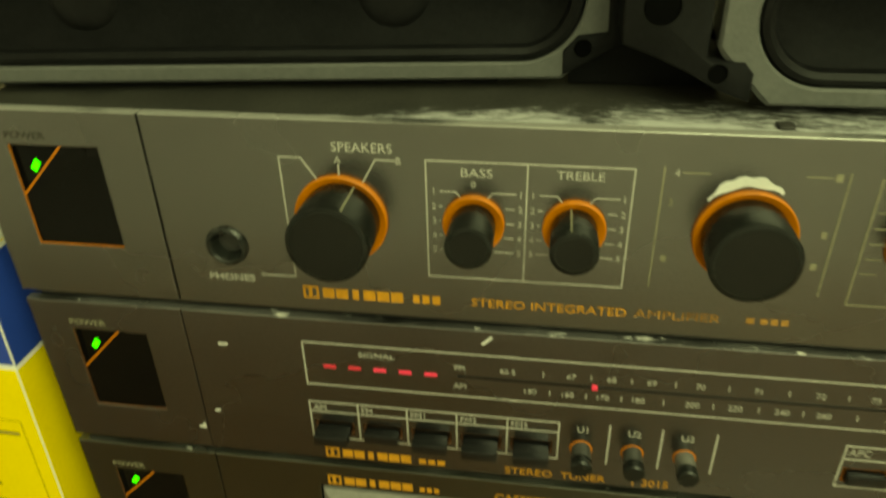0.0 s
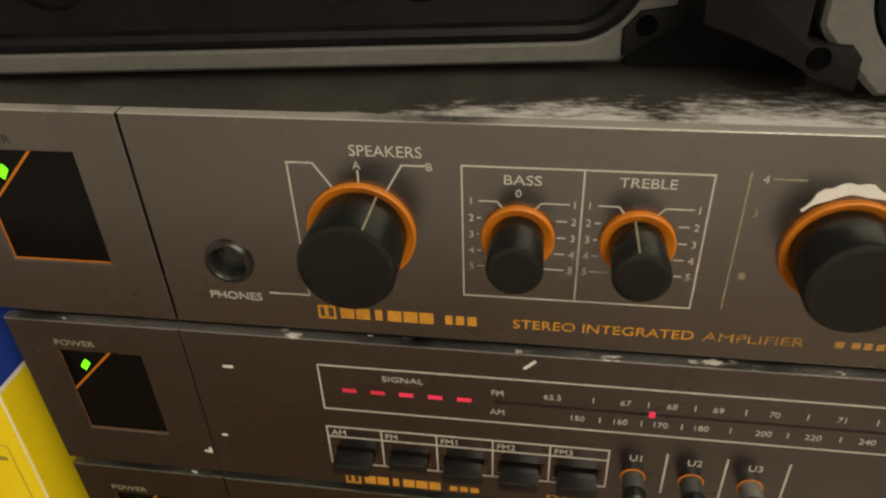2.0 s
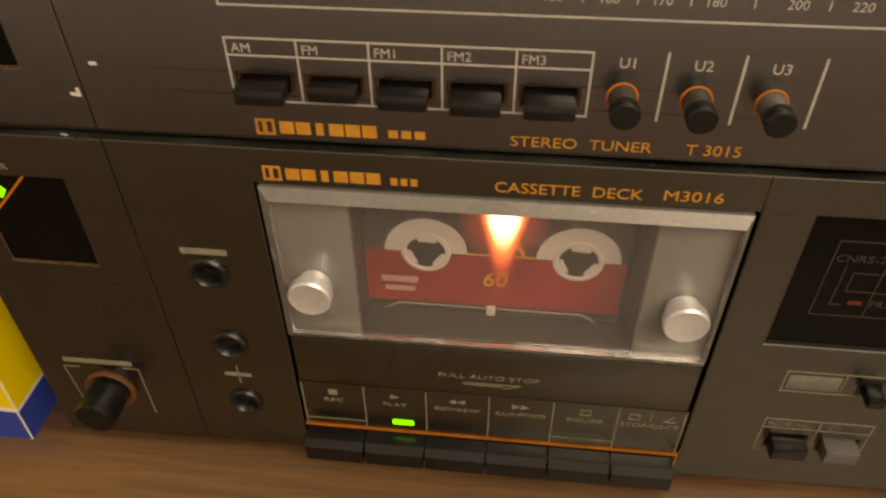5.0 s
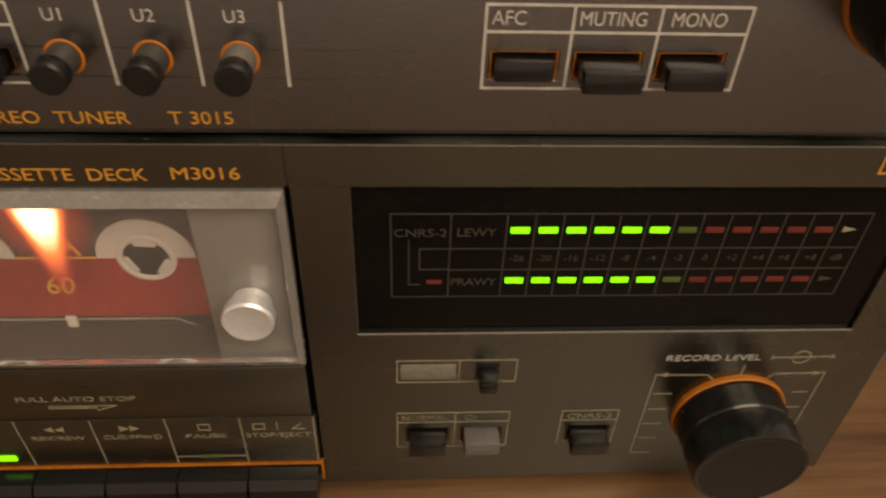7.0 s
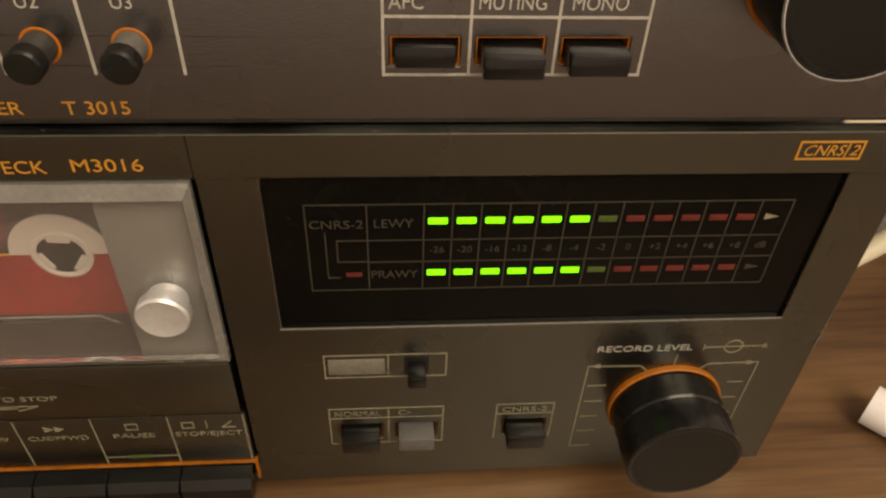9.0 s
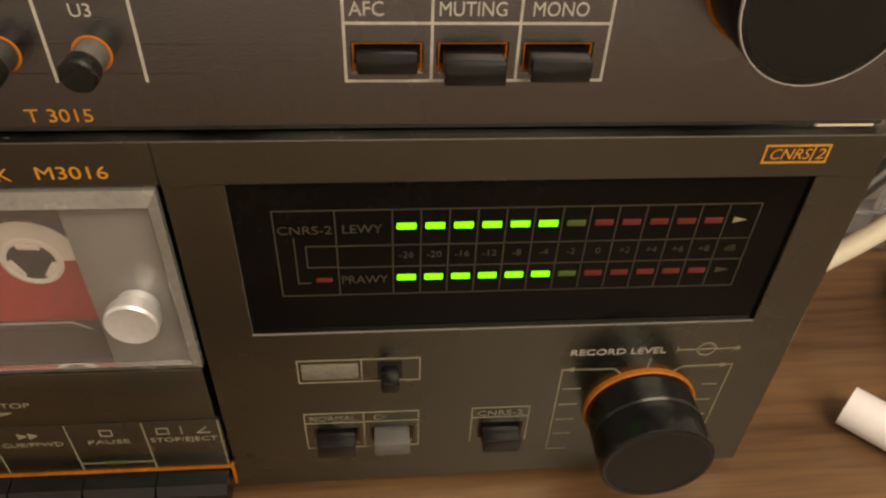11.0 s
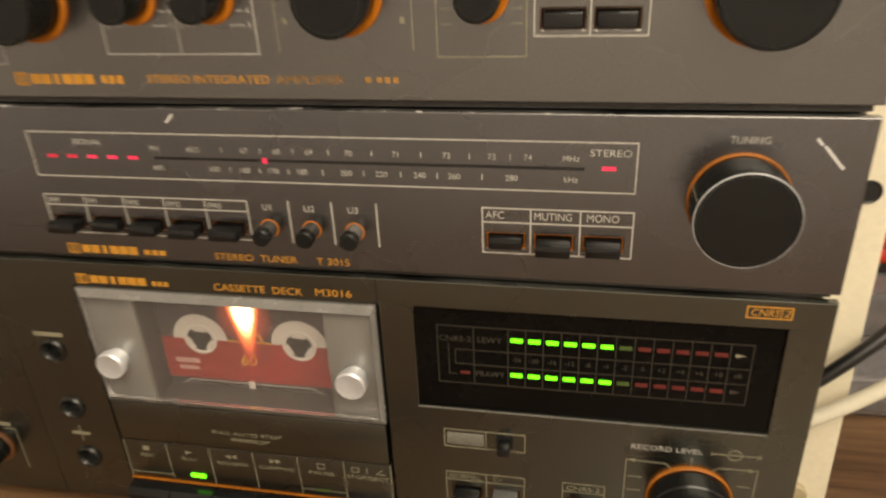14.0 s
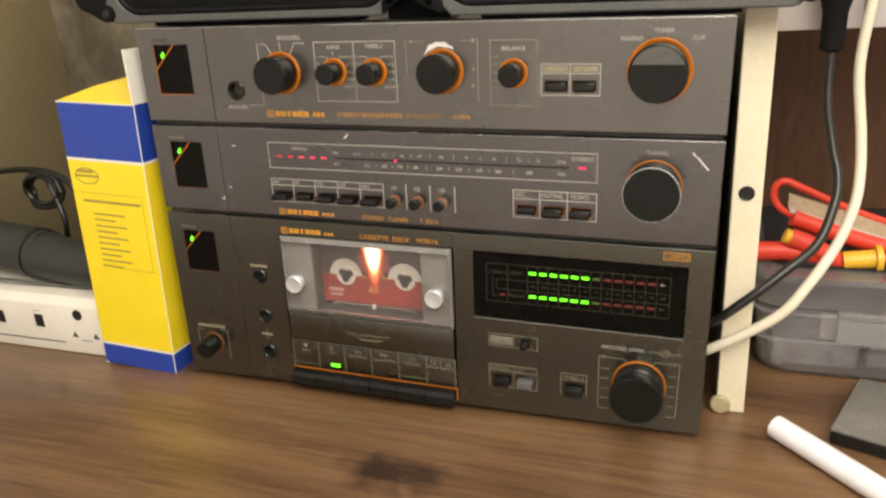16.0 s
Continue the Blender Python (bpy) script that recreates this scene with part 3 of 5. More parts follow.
line(bm, [(100.8, 235.0), (100.8, 231.8)], 0.38)
line(bm, [(115.4, 236.7), (110.5, 236.7), (106.9, 230.4)], 0.38)
split_print(bm, INK, panel)
text(panel, "SPEAKERS", 99.4, 238.6, 2.6, INK, 115.0)
text(panel, "A", 100.7, 235.4, 1.9, INK, align="middle")
text(panel, "B", 115.8, 235.7, 1.9, INK)
knob(amp, 100.4, 219.6, 10.7, 15.2, 12.5, 66)
bm = bmesh.new()
frame_lines(bm, 123.3, 174.3, 203.3, 237.2, 0.38, (148.7,))
split_print(bm, INK, panel)
text(panel, "BASS", 132.2, 233.2, 2.3, INK, 140.1)
text(panel, "TREBLE", 155.8, 233.6, 2.3, INK, 167.3)
text(panel, "0", 135.3, 230.2, 1.9, INK, align="middle")
for cx, left, right, mark in ((135.4, 126.8, 146.6, None), (160.9, 151.9, 172.0, 100)):
    knob(amp, cx, 220.2, 6.0, 13.4, 8.0, mark)
    bm = bmesh.new()
    for k in range(5):
        z = 228.9 - 4.25 * k
        reach = (5.5, 8.2, 8.6, 8.2, 5.6)[k]
        if k == 0:
            line(bm, [(left + 0.2, z), (cx - 4.6, z), (cx - 3.4, z - 1.6)], 0.3)
            line(bm, [(right - 0.6, z), (cx + 4.8, z), (cx + 3.4, z - 1.6)], 0.3)
        else:
            line(bm, [(left - 0.2, z), (cx - reach, z)], 0.3)
            line(bm, [(right - 1.0, z), (cx + reach, z)], 0.3)
        text(panel, str(k + 1), left - 1.6, z - 0.9, 1.8, INK, align="middle")
        text(panel, str(k + 1), right + 0.6, z - 0.9, 1.8, INK, align="middle")
    split_print(bm, INK, panel)
bm = bmesh.new()
line(bm, [(181.0, 204.2), (181.0, 238.0)], 0.38)
line(bm, [(222.6, 204.5), (222.6, 238.2)], 0.38)
line(bm, [(185.4, 236.8), (191.5, 236.8)], 0.3)
line(bm, [(213.0, 237.0), (218.6, 237.0)], 0.3)
split_print(bm, INK_OLD, panel)
text(panel, "4", 184.0, 235.8, 1.9, INK, align="middle")
text(panel, "3", 183.4, 227.9, 1.9, INK_OLD, align="middle")
bars(panel, [(183.0, 184.4, 212.0, 213.8), (219.4, 221.0, 236.0, 238.0), (219.6, 220.8, 221.0, 222.8), (219.0, 220.4, 212.0, 213.8)], INK_OLD)
knob(amp, 202.0, 220.6, 10.6, 13.8, 12.4, None)
bm = bmesh.new()
arc = []
for k in range(15):
    a = math.radians(137 - 5.5 * k)
    arc.append((202.0 + 13.4 * math.cos(a), 220.6 + (13.3 + 0.25 * math.sin(k * 1.1)) * math.sin(a)))
for k in range(15):
    a = math.radians(60 + 5.5 * k)
    thick = 2.5 * min(1.0, 0.25 + 0.16 * k, 0.1 + 0.22 * (14 - k)) + 0.35 * math.sin(k * 1.9)
    arc.append((202.0 + (13.4 + thick) * math.cos(a), 220.6 + (13.4 + thick) * math.sin(a)))
prism(bm, arc, -0.25, 0.0)
part("paint_smear", bm, WHITE_PAINT, panel, "thick smear of white paint above the volume knob")
bm = bmesh.new()
frame_lines(bm, 229.7, 255.4, 202.4, 237.0, 0.4)
for k in range(5):
    z = 228.5 - 4.2 * k
    line(bm, [(231.0, z), (234.5, z)], 0.3)
    line(bm, [(251.2, z), (254.2, z)], 0.3)
split_print(bm, INK_OLD, panel)
text(panel, "BALANCE", 236.2, 231.6, 2.2, INK, 249.2)
knob(amp, 242.6, 219.6, 6.2, 11.0, 7.9, None)
bm = bmesh.new()
frame_lines(bm, 257.6, 288.7, 208.2, 224.4, 0.45, (273.0,), 219.6)
split_print(bm, INK, panel)
bars(panel, [(258.6, 272.0, 220.4, 223.4), (274.2, 287.6, 220.4, 223.4)], INK_OLD)
for b in B1:
    push_button(amp, *b, 1.2, None, DEEP_ORANGE)
FACET_SHEEN = surface("facet_sheen_grey", (0.075, 0.074, 0.069), 0.5, 0, 0.15, 100, 900, 0.006)


def facet(owner, cx, cz, radius, length, chord):
    """The flat on the upper part of a knob's face, above a straight edge; its sheen is put in as paler grey."""
    a0 = math.asin(chord / radius)
    pts = [(cx + radius * math.cos(a0 + (math.pi - 2 * a0) * k / 20), cz + radius * math.sin(a0 + (math.pi - 2 * a0) * k / 20)) for k in range(21)]
    part("pointer_facet", prism(bmesh.new(), pts, -length - 0.05, -length + 0.2), FACET_SHEEN, owner, "flat on the knob face, its sheen put in as paler grey")


facet(knob(amp, 318.0, 221.0, 14.4, 14.0, 16.2, None), 318.0, 221.0, 13.2, 14.0, 4.6)
text(panel, "PHONO", 298.4, 235.8, 2.2, INK, 309.4)
text(panel, "TUNER", 314.4, 239.6, 2.2, INK, 324.0)
text(panel, "AUX", 332.6, 236.0, 2.2, INK, 338.8)
maker_mark(panel, 87.0, 116.0, 193.2, 197.4)
bars(panel, [(118.6, 120.4, 193.9, 196.6), (121.2, 123.2, 193.9, 196.6), (124.0, 126.2, 193.9, 196.6)], INK_GOLD)
text(panel, "STEREO INTEGRATED", 134.9, 194.2, 2.6, INK_GOLD, 176.4)
text(panel, "AMPLIFIER", 178.4, 194.2, 2.6, INK_WORN, 200.6)
bars(panel, [(207.0, 209.0, 194.6, 196.4), (210.6, 212.4, 194.6, 196.4), (213.2, 215.0, 194.6, 196.4), (215.8, 217.6, 194.6, 196.4)], INK_WORN)

part("paint_flake", box(bmesh.new(), 205.8, 209.8, 4.2, 8.6, 246.3, 247.5, 0.9), CASE, amp, "dark flake stuck to the dusty lid")

# ---- tuner
tun = thing("tuner", "grey stereo tuner with a printed radio dial and chipped edges", "tuner", (175, 0, 129.5), ROLL, "stacked hi-fi units")
TZ0, TZ1 = 129.6, 185.8
unit_case(tun, TZ0 - 2.4, TZ1 - 0.8, False)
W2 = (9.8, 34.4, 144.4, 175.3)
B2 = [(83.9 + 15.5 * k + 2.0, 83.9 + 15.5 * k + 12.8, 141.2, 145.0) for k in range(5)]
B3 = [(x, x + 10.9, 141.0, 145.2) for x in (243.9, 259.2, 274.6)]
part("front_panel", holed(bmesh.new(), -2.5, 47.7, TZ0, TZ1, 0, 3.2, [W2]), PANEL_TUN, tun, "dark grey painted switch panel")
panel = part("front_panel", holed(bmesh.new(), 47.95, 352.4, TZ0, TZ1, 0, 3.2, [slot_of(*b) for b in B2 + B3]), PANEL_TUN, tun, "dark grey painted front panel")
power_switch(tun, *W2)
bm = bmesh.new()
frame_lines(bm, 84.3, 288.6, 161.2, 177.2, 0.45)
split_print(bm, INK, panel)
text(panel, "SIGNAL", 101.3, 173.0, 1.9, INK, 112.2)
for k in range(5):
    x = 92.0 + 7.7 * k
    part("signal_light", box(bmesh.new(), x - 1.9, x + 1.9, -0.15, 0.05, 168.0, 169.2), LED_RED_DIM if k in (0, 1) else LED_RED, panel, "lit red signal light")
part("dial_slot", box(bmesh.new(), 130.6, 273.2, -0.1, 0.1, 168.25, 169.25), BLACK, panel, "black dial slot")
part("dial_pointer", box(bmesh.new(), 169.6, 171.2, -0.3, 0.05, 167.8, 169.6, 0.3), LED_RED, panel, "glowing red dial pointer")
for words, x in (("FM", 131.4), ("65.5", 145.4), ("67", 163.6), ("68", 174.9), ("69", 186.0), ("70", 199.2), ("71", 214.6), ("72", 231.0), ("73", 245.1), ("74", 256.2), ("MHz", 269.2)):
    text(panel, words, x, 171.1, 1.9, INK, align="middle")
for words, x in (("AM", 131.4), ("150", 152.2), ("160", 163.0), ("170", 173.0), ("180", 183.0), ("200", 197.9), ("220", 209.6), ("240", 222.2), ("260", 233.2), ("280", 251.2), ("kHz", 269.4)):
    text(panel, words, x, 164.3, 1.9, INK, align="middle")
bm = bmesh.new()
for x in (155.6, 169.2, 180.5, 192.5, 206.9, 222.8, 238.2, 250.8):
    line(bm, [(x, 171.2), (x, 172.8)], 0.3)
for x in (157.8, 168.2, 178.2, 190.0, 203.7, 216.0, 227.8, 242.0):
    line(bm, [(x, 164.4), (x, 166.0)], 0.3)
part("dial_print", bm, INK, panel)
text(panel, "STEREO", 274.8, 172.9, 2.2, INK, 287.0)
part("stereo_light", box(bmesh.new(), 278.4, 282.6, -0.15, 0.05, 168.4, 169.7), LED_RED, panel, "lit red stereo light")
bm = bmesh.new()
frame_lines(bm, 83.9, 161.3, 139.2, 154.0, 0.45, [83.9 + 15.48 * k for k in range(1, 5)], 150.1)
split_print(bm, INK, panel)
for k, words in enumerate(("AM", "FM", "FM1", "FM2", "FM3")):
    text(panel, words, 83.9 + 15.48 * k + 1.2, 150.8, 2.1, INK)
    push_button(tun, *B2[k], (6.2, 3.6, 5.6, 6.4, 6.6)[k], None, DEEP_ORANGE)
bm = bmesh.new()
for x in (176.2, 191.4, 206.8):
    line(bm, [(x, 139.1), (x, 154.4)], 0.55)
split_print(bm, INK, panel)
for k, words in enumerate(("U1", "U2", "U3")):
    cx = 168.3 + 15.2 * k
    text(panel, words, cx, 150.9, 2.3, INK, align="middle")
    part("collar", lathe(bmesh.new(), cx, 144.2, [(2.7, 0.3), (2.9, -0.1), (3.2, -0.2), (3.4, -0.1), (3.4, 0.1)], 36), ORANGE, tun, "orange painted collar")
    stem = part("trimmer_knob", lathe(bmesh.new(), cx, 144.2, [(2.9, 0.2), (2.9, -5.0)], 28), surface("grey_stem", (0.05, 0.05, 0.047) if k < 2 else (0.13, 0.125, 0.115), 0.45, 0, 0.2, 300, 900), tun, "small grey trimmer knob with black end")
    part("knob_face", lathe(bmesh.new(), cx, 144.2, [(2.9, -5.0), (3.1, -5.3), (3.1, -8.2), (2.7, -8.7), (0, -8.7)], 28), KNOB, stem)
maker_mark(panel, 87.2, 115.6, 130.4, 134.6)
bars(panel, [(118.0, 120.2, 131.2, 133.2), (121.0, 123.2, 131.2, 133.2), (124.0, 126.4, 131.2, 133.2)], INK_GOLD)
text(panel, "STEREO  TUNER", 145.6, 130.9, 2.6, INK_GOLD, 176.6)
text(panel, "T 3015", 183.8, 130.9, 2.7, INK_GOLD, 195.6)
bm = bmesh.new()
frame_lines(bm, 241.9, 288.9, 138.9, 154.8, 0.5, (257.3, 272.8), 149.9)
split_print(bm, INK, panel)
for words, a, b in (("AFC", 242.9, 248.9), ("MUTING", 258.5, 270.2), ("MONO", 274.8, 284.6)):
    text(panel, words, a, 151.2, 2.6, INK, b)
for k, b in enumerate(B3):
    push_button(tun, *b, (2.2, 6.6, 5.4)[k])
knob(tun, 318.4, 160.2, 14.6, 15.6, 14.95, 160, rim=True, label="large black tuning knob with a bright worn rim", paint=DULL_ORANGE)
text(panel, "TUNING", 313.8, 177.8, 2.2, INK, 324.8)
for pts in ([(337.2, 179.4), (338.4, 178.0)], [(339.6, 177.2), (345.0, 171.0)], [(58.0, 174.0), (60.2, 174.0)], [(52.0, 146.5), (53.0, 146.5)], [(45.0, 138.6), (46.6, 138.4), (46.6, 139.8)], [(138.2, 181.4), (140.4, 183.6)]):
    part("scratch", line(bmesh.new(), pts, 0.8), WHITE_PAINT, panel, "pale scratch in the paint")

# ---- cassette deck
deck = thing("cassette_deck", "grey-brown cassette deck with lit tape window and green level meter", "cassette deck", (175, 0, 6), ROLL, "stacked hi-fi units")
DZ1 = 126.5
case = holed(bmesh.new(), -0.5, 350.5, 5.0, DZ1 - 0.6, 25.0, 245.0, (), 0.022, 0)
part("case", case, CASE, deck, "black sheet steel case")
for x in (20, 330):
    part("foot", box(bmesh.new(), x - 9, x + 9, 6, 24, 0.022 * x + 0.2, 14, 0.6), BLACK, deck, "black rubber foot")
W3 = (8.0, 33.6, 84.2, 113.8)
B4 = [(228.8, 239.0, 28.0, 33.4), (244.0, 253.8, 28.0, 33.4), (273.8, 284.2, 28.0, 33.4)]
JACKS = (84.6, 55.4, 28.2)
DISPLAY = (216.7, 339.6, 72.4, 116.0)
WELL = (83.6, 204.3, 12.0, 116.2)
part("front_panel", holed(bmesh.new(), -2.5, 47.7, 3.8, DZ1, 0, 3.2, [W3], 0.022), PANEL_DECK, deck, "dark grey-brown switch panel")
panel = part("front_panel", holed(bmesh.new(), 47.95, 352.6, 3.8, DZ1, 0, 3.2, [DISPLAY, WELL] + [slot_of(*b) for b in B4] + [jack_hole(65.4, z, 5.6) for z in JACKS], 0.022), PANEL_DECK, deck, "dark grey-brown front panel")
power_switch(deck, *W3)
for z in JACKS:
    jack(deck, 65.4, z, 5.6)
bars(panel, [(59.0, 72.0, 91.4, 93.4), (61.0, 69.5, 40.6, 42.2)], INK_OLD)
bm = bmesh.new()
line(bm, [(65.4, 37.5), (65.4, 45.5)], 0.4)
split_print(bm, INK_OLD, panel)
knob(deck, 20.0, 29.0, 6.4, 13.0, 8.2, None, paint=DEEP_ORANGE)
bm = bmesh.new()
line(bm, [(8.0, 17.5), (6.8, 38.6), (12.0, 38.8)], 0.35)
line(bm, [(32.0, 17.5), (32.0, 39.6), (27.0, 39.6)], 0.35)
split_print(bm, INK_OLD, deck)
bars(deck, [(7.6, 30.5, 41.0, 43.0)], INK_OLD)
maker_mark(panel, 86.6, 115.6, 117.4, 121.6)
bars(panel, [(117.8, 119.4, 118.0, 120.0), (120.2, 121.8, 118.0, 120.0), (122.6, 124.2, 118.0, 120.0)], INK_GOLD)
text(panel, "CASSETTE  DECK", 142.6, 117.9, 2.9, INK_GOLD, 176.8)
text(panel, "M3016", 181.6, 118.2, 2.9, INK_GOLD, 195.0)
bm = bmesh.new()
line(bm, [(204.1, 116.3), (204.1, 126.2)], 0.3)
part("panel_joint", bm, BLACK, panel)

# tape well, door and tape
part("tape_well", holed(bmesh.new(), 83.7, 204.2, 12.1, 116.1, 23.4, 24.4, (), 0, 0), BLACK, deck)
door = part("door", box(bmesh.new(), 85.0, 202.8, -0.6, 2.6, 41.6, 61.6, 0.4), PANEL_DECK, deck, "lower part of the tape door, dark grey")
for x0, x1 in ((86.2, 106.4), (182.6, 201.6)):
    part("side_plate", box(bmesh.new(), x0, x1, 1.6, 3.4, 63.0, 113.0, 0.2), BRUSHED, door, "brushed grey side plate behind the clear cover")
for x0, x1, y0, y1, z0, z1 in ((104.9, 106.4, 3.4, 22, 63, 114), (182.6, 184.1, 3.4, 22, 63, 114), (104.9, 184.1, 3.4, 22, 61.8, 63), (104.9, 184.1, 3.4, 22, 114, 115.2)):
    part("window_wall", box(bmesh.new(), x0, x1, y0, y1, z0, z1), CASE, door)
cover = part("clear_cover", box(bmesh.new(), 87.2, 201.4, -2.2, 0.6, 65.4, 112.4), ACRYL, door, "clear acrylic tape window")
cover.visible_shadow = False
outer = [(84.6, 62.0), (203.0, 62.0), (203.0, 115.4), (84.6, 115.4)]
inner = [(87.1, 65.3), (201.5, 65.3), (201.5, 112.5), (87.1, 112.5)]
bm = bmesh.new()
loft(bm, [[(x, 1.4, z) for x, z in outer], [(x, -0.4, z) for x, z in outer], [(x, -2.3, z) for x, z in inner], [(x, 0.6, z) for x, z in inner]])
part("bevelled_rim", bm, RIM, door, "pale bevelled rim of the acrylic cover")
for cx in (95.2, 192.8):
    turned = part("thumb_screw", lathe(bmesh.new(), cx, 84.2, [(4.6, 0.8), (4.6, -3.0), (5.7, -3.6), (5.9, -4.1), (5.9, -6.8), (5.4, -7.4), (5.1, -7.3), (0, -7.3)], 48), ALU, door, "turned aluminium thumb screw")
text(door, "FULL AUTO STOP", 128.6, 49.2, 1.9, INK_OLD, 158.6, y=-0.75)
bm = bmesh.new()
line(bm, [(136.0, 47.2), (153.0, 47.2), (148.0, 45.4), (148.0, 46.4), (136.0, 46.4)], 0.3, -0.75)
part("arrow", bm, INK_OLD, door)

RED_LABEL = surface("red_tape_label", (0.20, 0.012, 0.007), 0.5, 0, 0.22, 60, 600, 0.004)
SHELL = surface("smoky_tape_shell", (0.045, 0.037, 0.038), 0.25, 0, 0.15, 40, 600, 0.004)
YELLOW_INK = surface("yellow_tape_print", (0.60, 0.30, 0.02), 0.5, 0, 0.05, 100, 600, 0)
IVORY = surface("white_tape_print", (0.42, 0.38, 0.35), 0.5, 0, 0.05, 100, 600, 0)
PINK_INK = surface("pink_tape_print", (0.34, 0.20, 0.18), 0.5, 0, 0.1, 100, 600, 0)
tape = thing("cassette", "cassette with red label and white reels inside the deck", "cassette", (147.7, 10, 63.2), ROLL)
part("shell", box(bmesh.new(), 106.6, 182.4, 9.0, 13.4, 63.3, 112.0, 0.4), SHELL, tape, "smoky transparent tape shell")
part("label", prism(bmesh.new(), [(107.0, 67.0), (182.2, 67.0), (182.2, 86.6), (107.0, 86.6)], 8.7, 9.0), RED_LABEL, tape, "red paper label")
bm = bmesh.new()
line(bm, [(138.5, 86.8), (156.8, 86.8)], 0.5, 8.55)
part("label_line", bm, YELLOW_INK, tape)
for cx in (126.6, 168.8):
    arc = [(cx + 11.6 * math.cos(math.pi * k / 24), 86.6 + 11.6 * math.sin(math.pi * k / 24)) for k in range(25)]
    arc += [(cx + 6.6 * math.cos(math.pi * k / 24), 86.6 + 6.6 * math.sin(math.pi * k / 24)) for k in range(24, -1, -1)]
    part("reel_window", prism(bmesh.new(), arc, 8.62, 9.0), IVORY, tape, "white half ring round the reel")
    hub = part("reel_hub", lathe(bmesh.new(), cx, 86.6, [(7.0, 8.8), (7.0, 8.4), (6.6, 8.2), (5.8, 8.2), (5.5, 8.4), (5.5, 8.6)], 40), IVORY, tape, "white reel hub")
    part("hub_hole", lathe(bmesh.new(), cx, 86.6, [(5.5, 8.55), (0, 8.55)], 32), BLACK, hub)
    for k in range(3):
        a = math.radians(120 * k)
        bm = bmesh.new()
        box(bm, -2.6, 2.6, 8.25, 8.6, 3.7, 5.4, 0.15)
        bmesh.ops.rotate(bm, verts=bm.verts, cent=(0, 0, 0), matrix=Matrix.Rotation(a + 0.08, 3, "Y"))
        bmesh.ops.translate(bm, verts=bm.verts, vec=(cx, 0, 86.6))
        part("hub_tooth", bm, IVORY, hub)
text(tape, "60", 142.8, 75.6, 5.6, YELLOW_INK, 149.4, y=8.1, slant=0.15)
text(tape, "A", 147.6, 88.0, 7.0, YELLOW_INK, y=8.1)
bars(tape, [(113.4, 124.2, 74.6, 76.9), (114.4, 123.0, 71.2, 73.0)], PINK_INK, y=8.5)
bm = bmesh.new()
line(bm, [(118.0, 65.9), (172.0, 65.9)], 0.5, 8.7)
line(bm, [(118.0, 65.9), (114.0, 63.4)], 0.4, 8.7)
line(bm, [(172.0, 65.9), (176.0, 63.4)], 0.4, 8.7)
part("shell_ridge", bm, FROST, tape)
part("pressure_pad", box(bmesh.new(), 144.2, 146.8, 8.0, 9.0, 63.6, 67.2, 0.3), IVORY, tape)
tape.matrix_basis = ROLL @ Matrix.Translation(Vector((145.0, 15.4, 62.8)) / 1000)
# Flat sheet before the tape; the bulb and its flare are painted on it.
part("lamp_glow_sheet", prism(bmesh.new(), [(131.7, 67.0), (158.7, 67.0), (158.7, 112.0), (131.7, 112.0)], 12.7, 12.75), LAMP_GLOW, deck, "thin sheet before the tape with the lamp's orange glow painted in")

# transport keys
key_panel = part("key_panel", box(bmesh.new(), 84.6, 203.6, -0.3, 4.0, 20.0, 41.0, 0.2), PANEL_DECK, deck, "dark strip with the key legends")
bm = bmesh.new()
for k in range(7):
    x = 85.2 + 19.62 * k
    line(bm, [(x, 20.6), (x, 40.4)], 0.35, -0.42)
line(bm, [(85.2, 23.0), (104.8, 23.0)], 0.3, -0.42)
line(bm, [(163.7, 23.4), (183.3, 23.4)], 0.3, -0.42)
split_print(bm, INK_OLD, key_panel)
for k, words in enumerate(("REC", "PLAY", "REV/REW", "CUE/FFWD", "PAUSE", "STOP/EJECT")):
    cx = 95.0 + 19.62 * k
    wide = (6.0, 7.6, 14.0, 15.6, 10.8, 17.6)[k] / 2
    text(key_panel, words, cx - wide, 32.2, 1.8, INK_OLD, cx + wide, y=-0.42)
bm = bmesh.new()
prism(bm, [(93.6, 35.6), (96.4, 35.6), (96.4, 38.0), (93.6, 38.0)], -0.42, -0.3)
prism(bm, [(113.2, 35.6), (116.0, 36.8), (113.2, 38.0)], -0.42, -0.3)
for cx, way in ((134.2, -1), (153.9, 1)):
    for d in (-1.6, 1.2):
        prism(bm, [(cx + d - 1.2 * way, 35.6), (cx + d + 1.2 * way, 36.8), (cx + d - 1.2 * way, 38.0)], -0.42, -0.3)
frame_lines(bm, 172.0, 175.0, 35.6, 38.0, 0.3, y=-0.42)
frame_lines(bm, 186.6, 189.6, 35.6, 38.0, 0.3, y=-0.42)
line(bm, [(193.0, 35.4), (193.0, 38.4)], 0.3, -0.42)
line(bm, [(199.6, 38.0), (197.0, 35.6), (200.4, 35.6)], 0.3, -0.42)
part("key_print", bm, INK_OLD, key_panel)
part("play_light", box(bmesh.new(), 113.4, 120.2, -0.5, -0.2, 23.0, 25.2, 0.3), LED_GREEN, key_panel, "lit green play light")
part("pause_light", box(bmesh.new(), 170.0, 176.0, -0.45, -0.2, 22.8, 24.0, 0.2), LED_DULL, key_panel, "unlit pause light")
bm = bmesh.new()
box(bm, 84.2, 204.2, -0.7, 1.0, 19.0, 19.5)
box(bm, 203.6, 204.2, -0.7, 1.0, 11.0, 19.0)
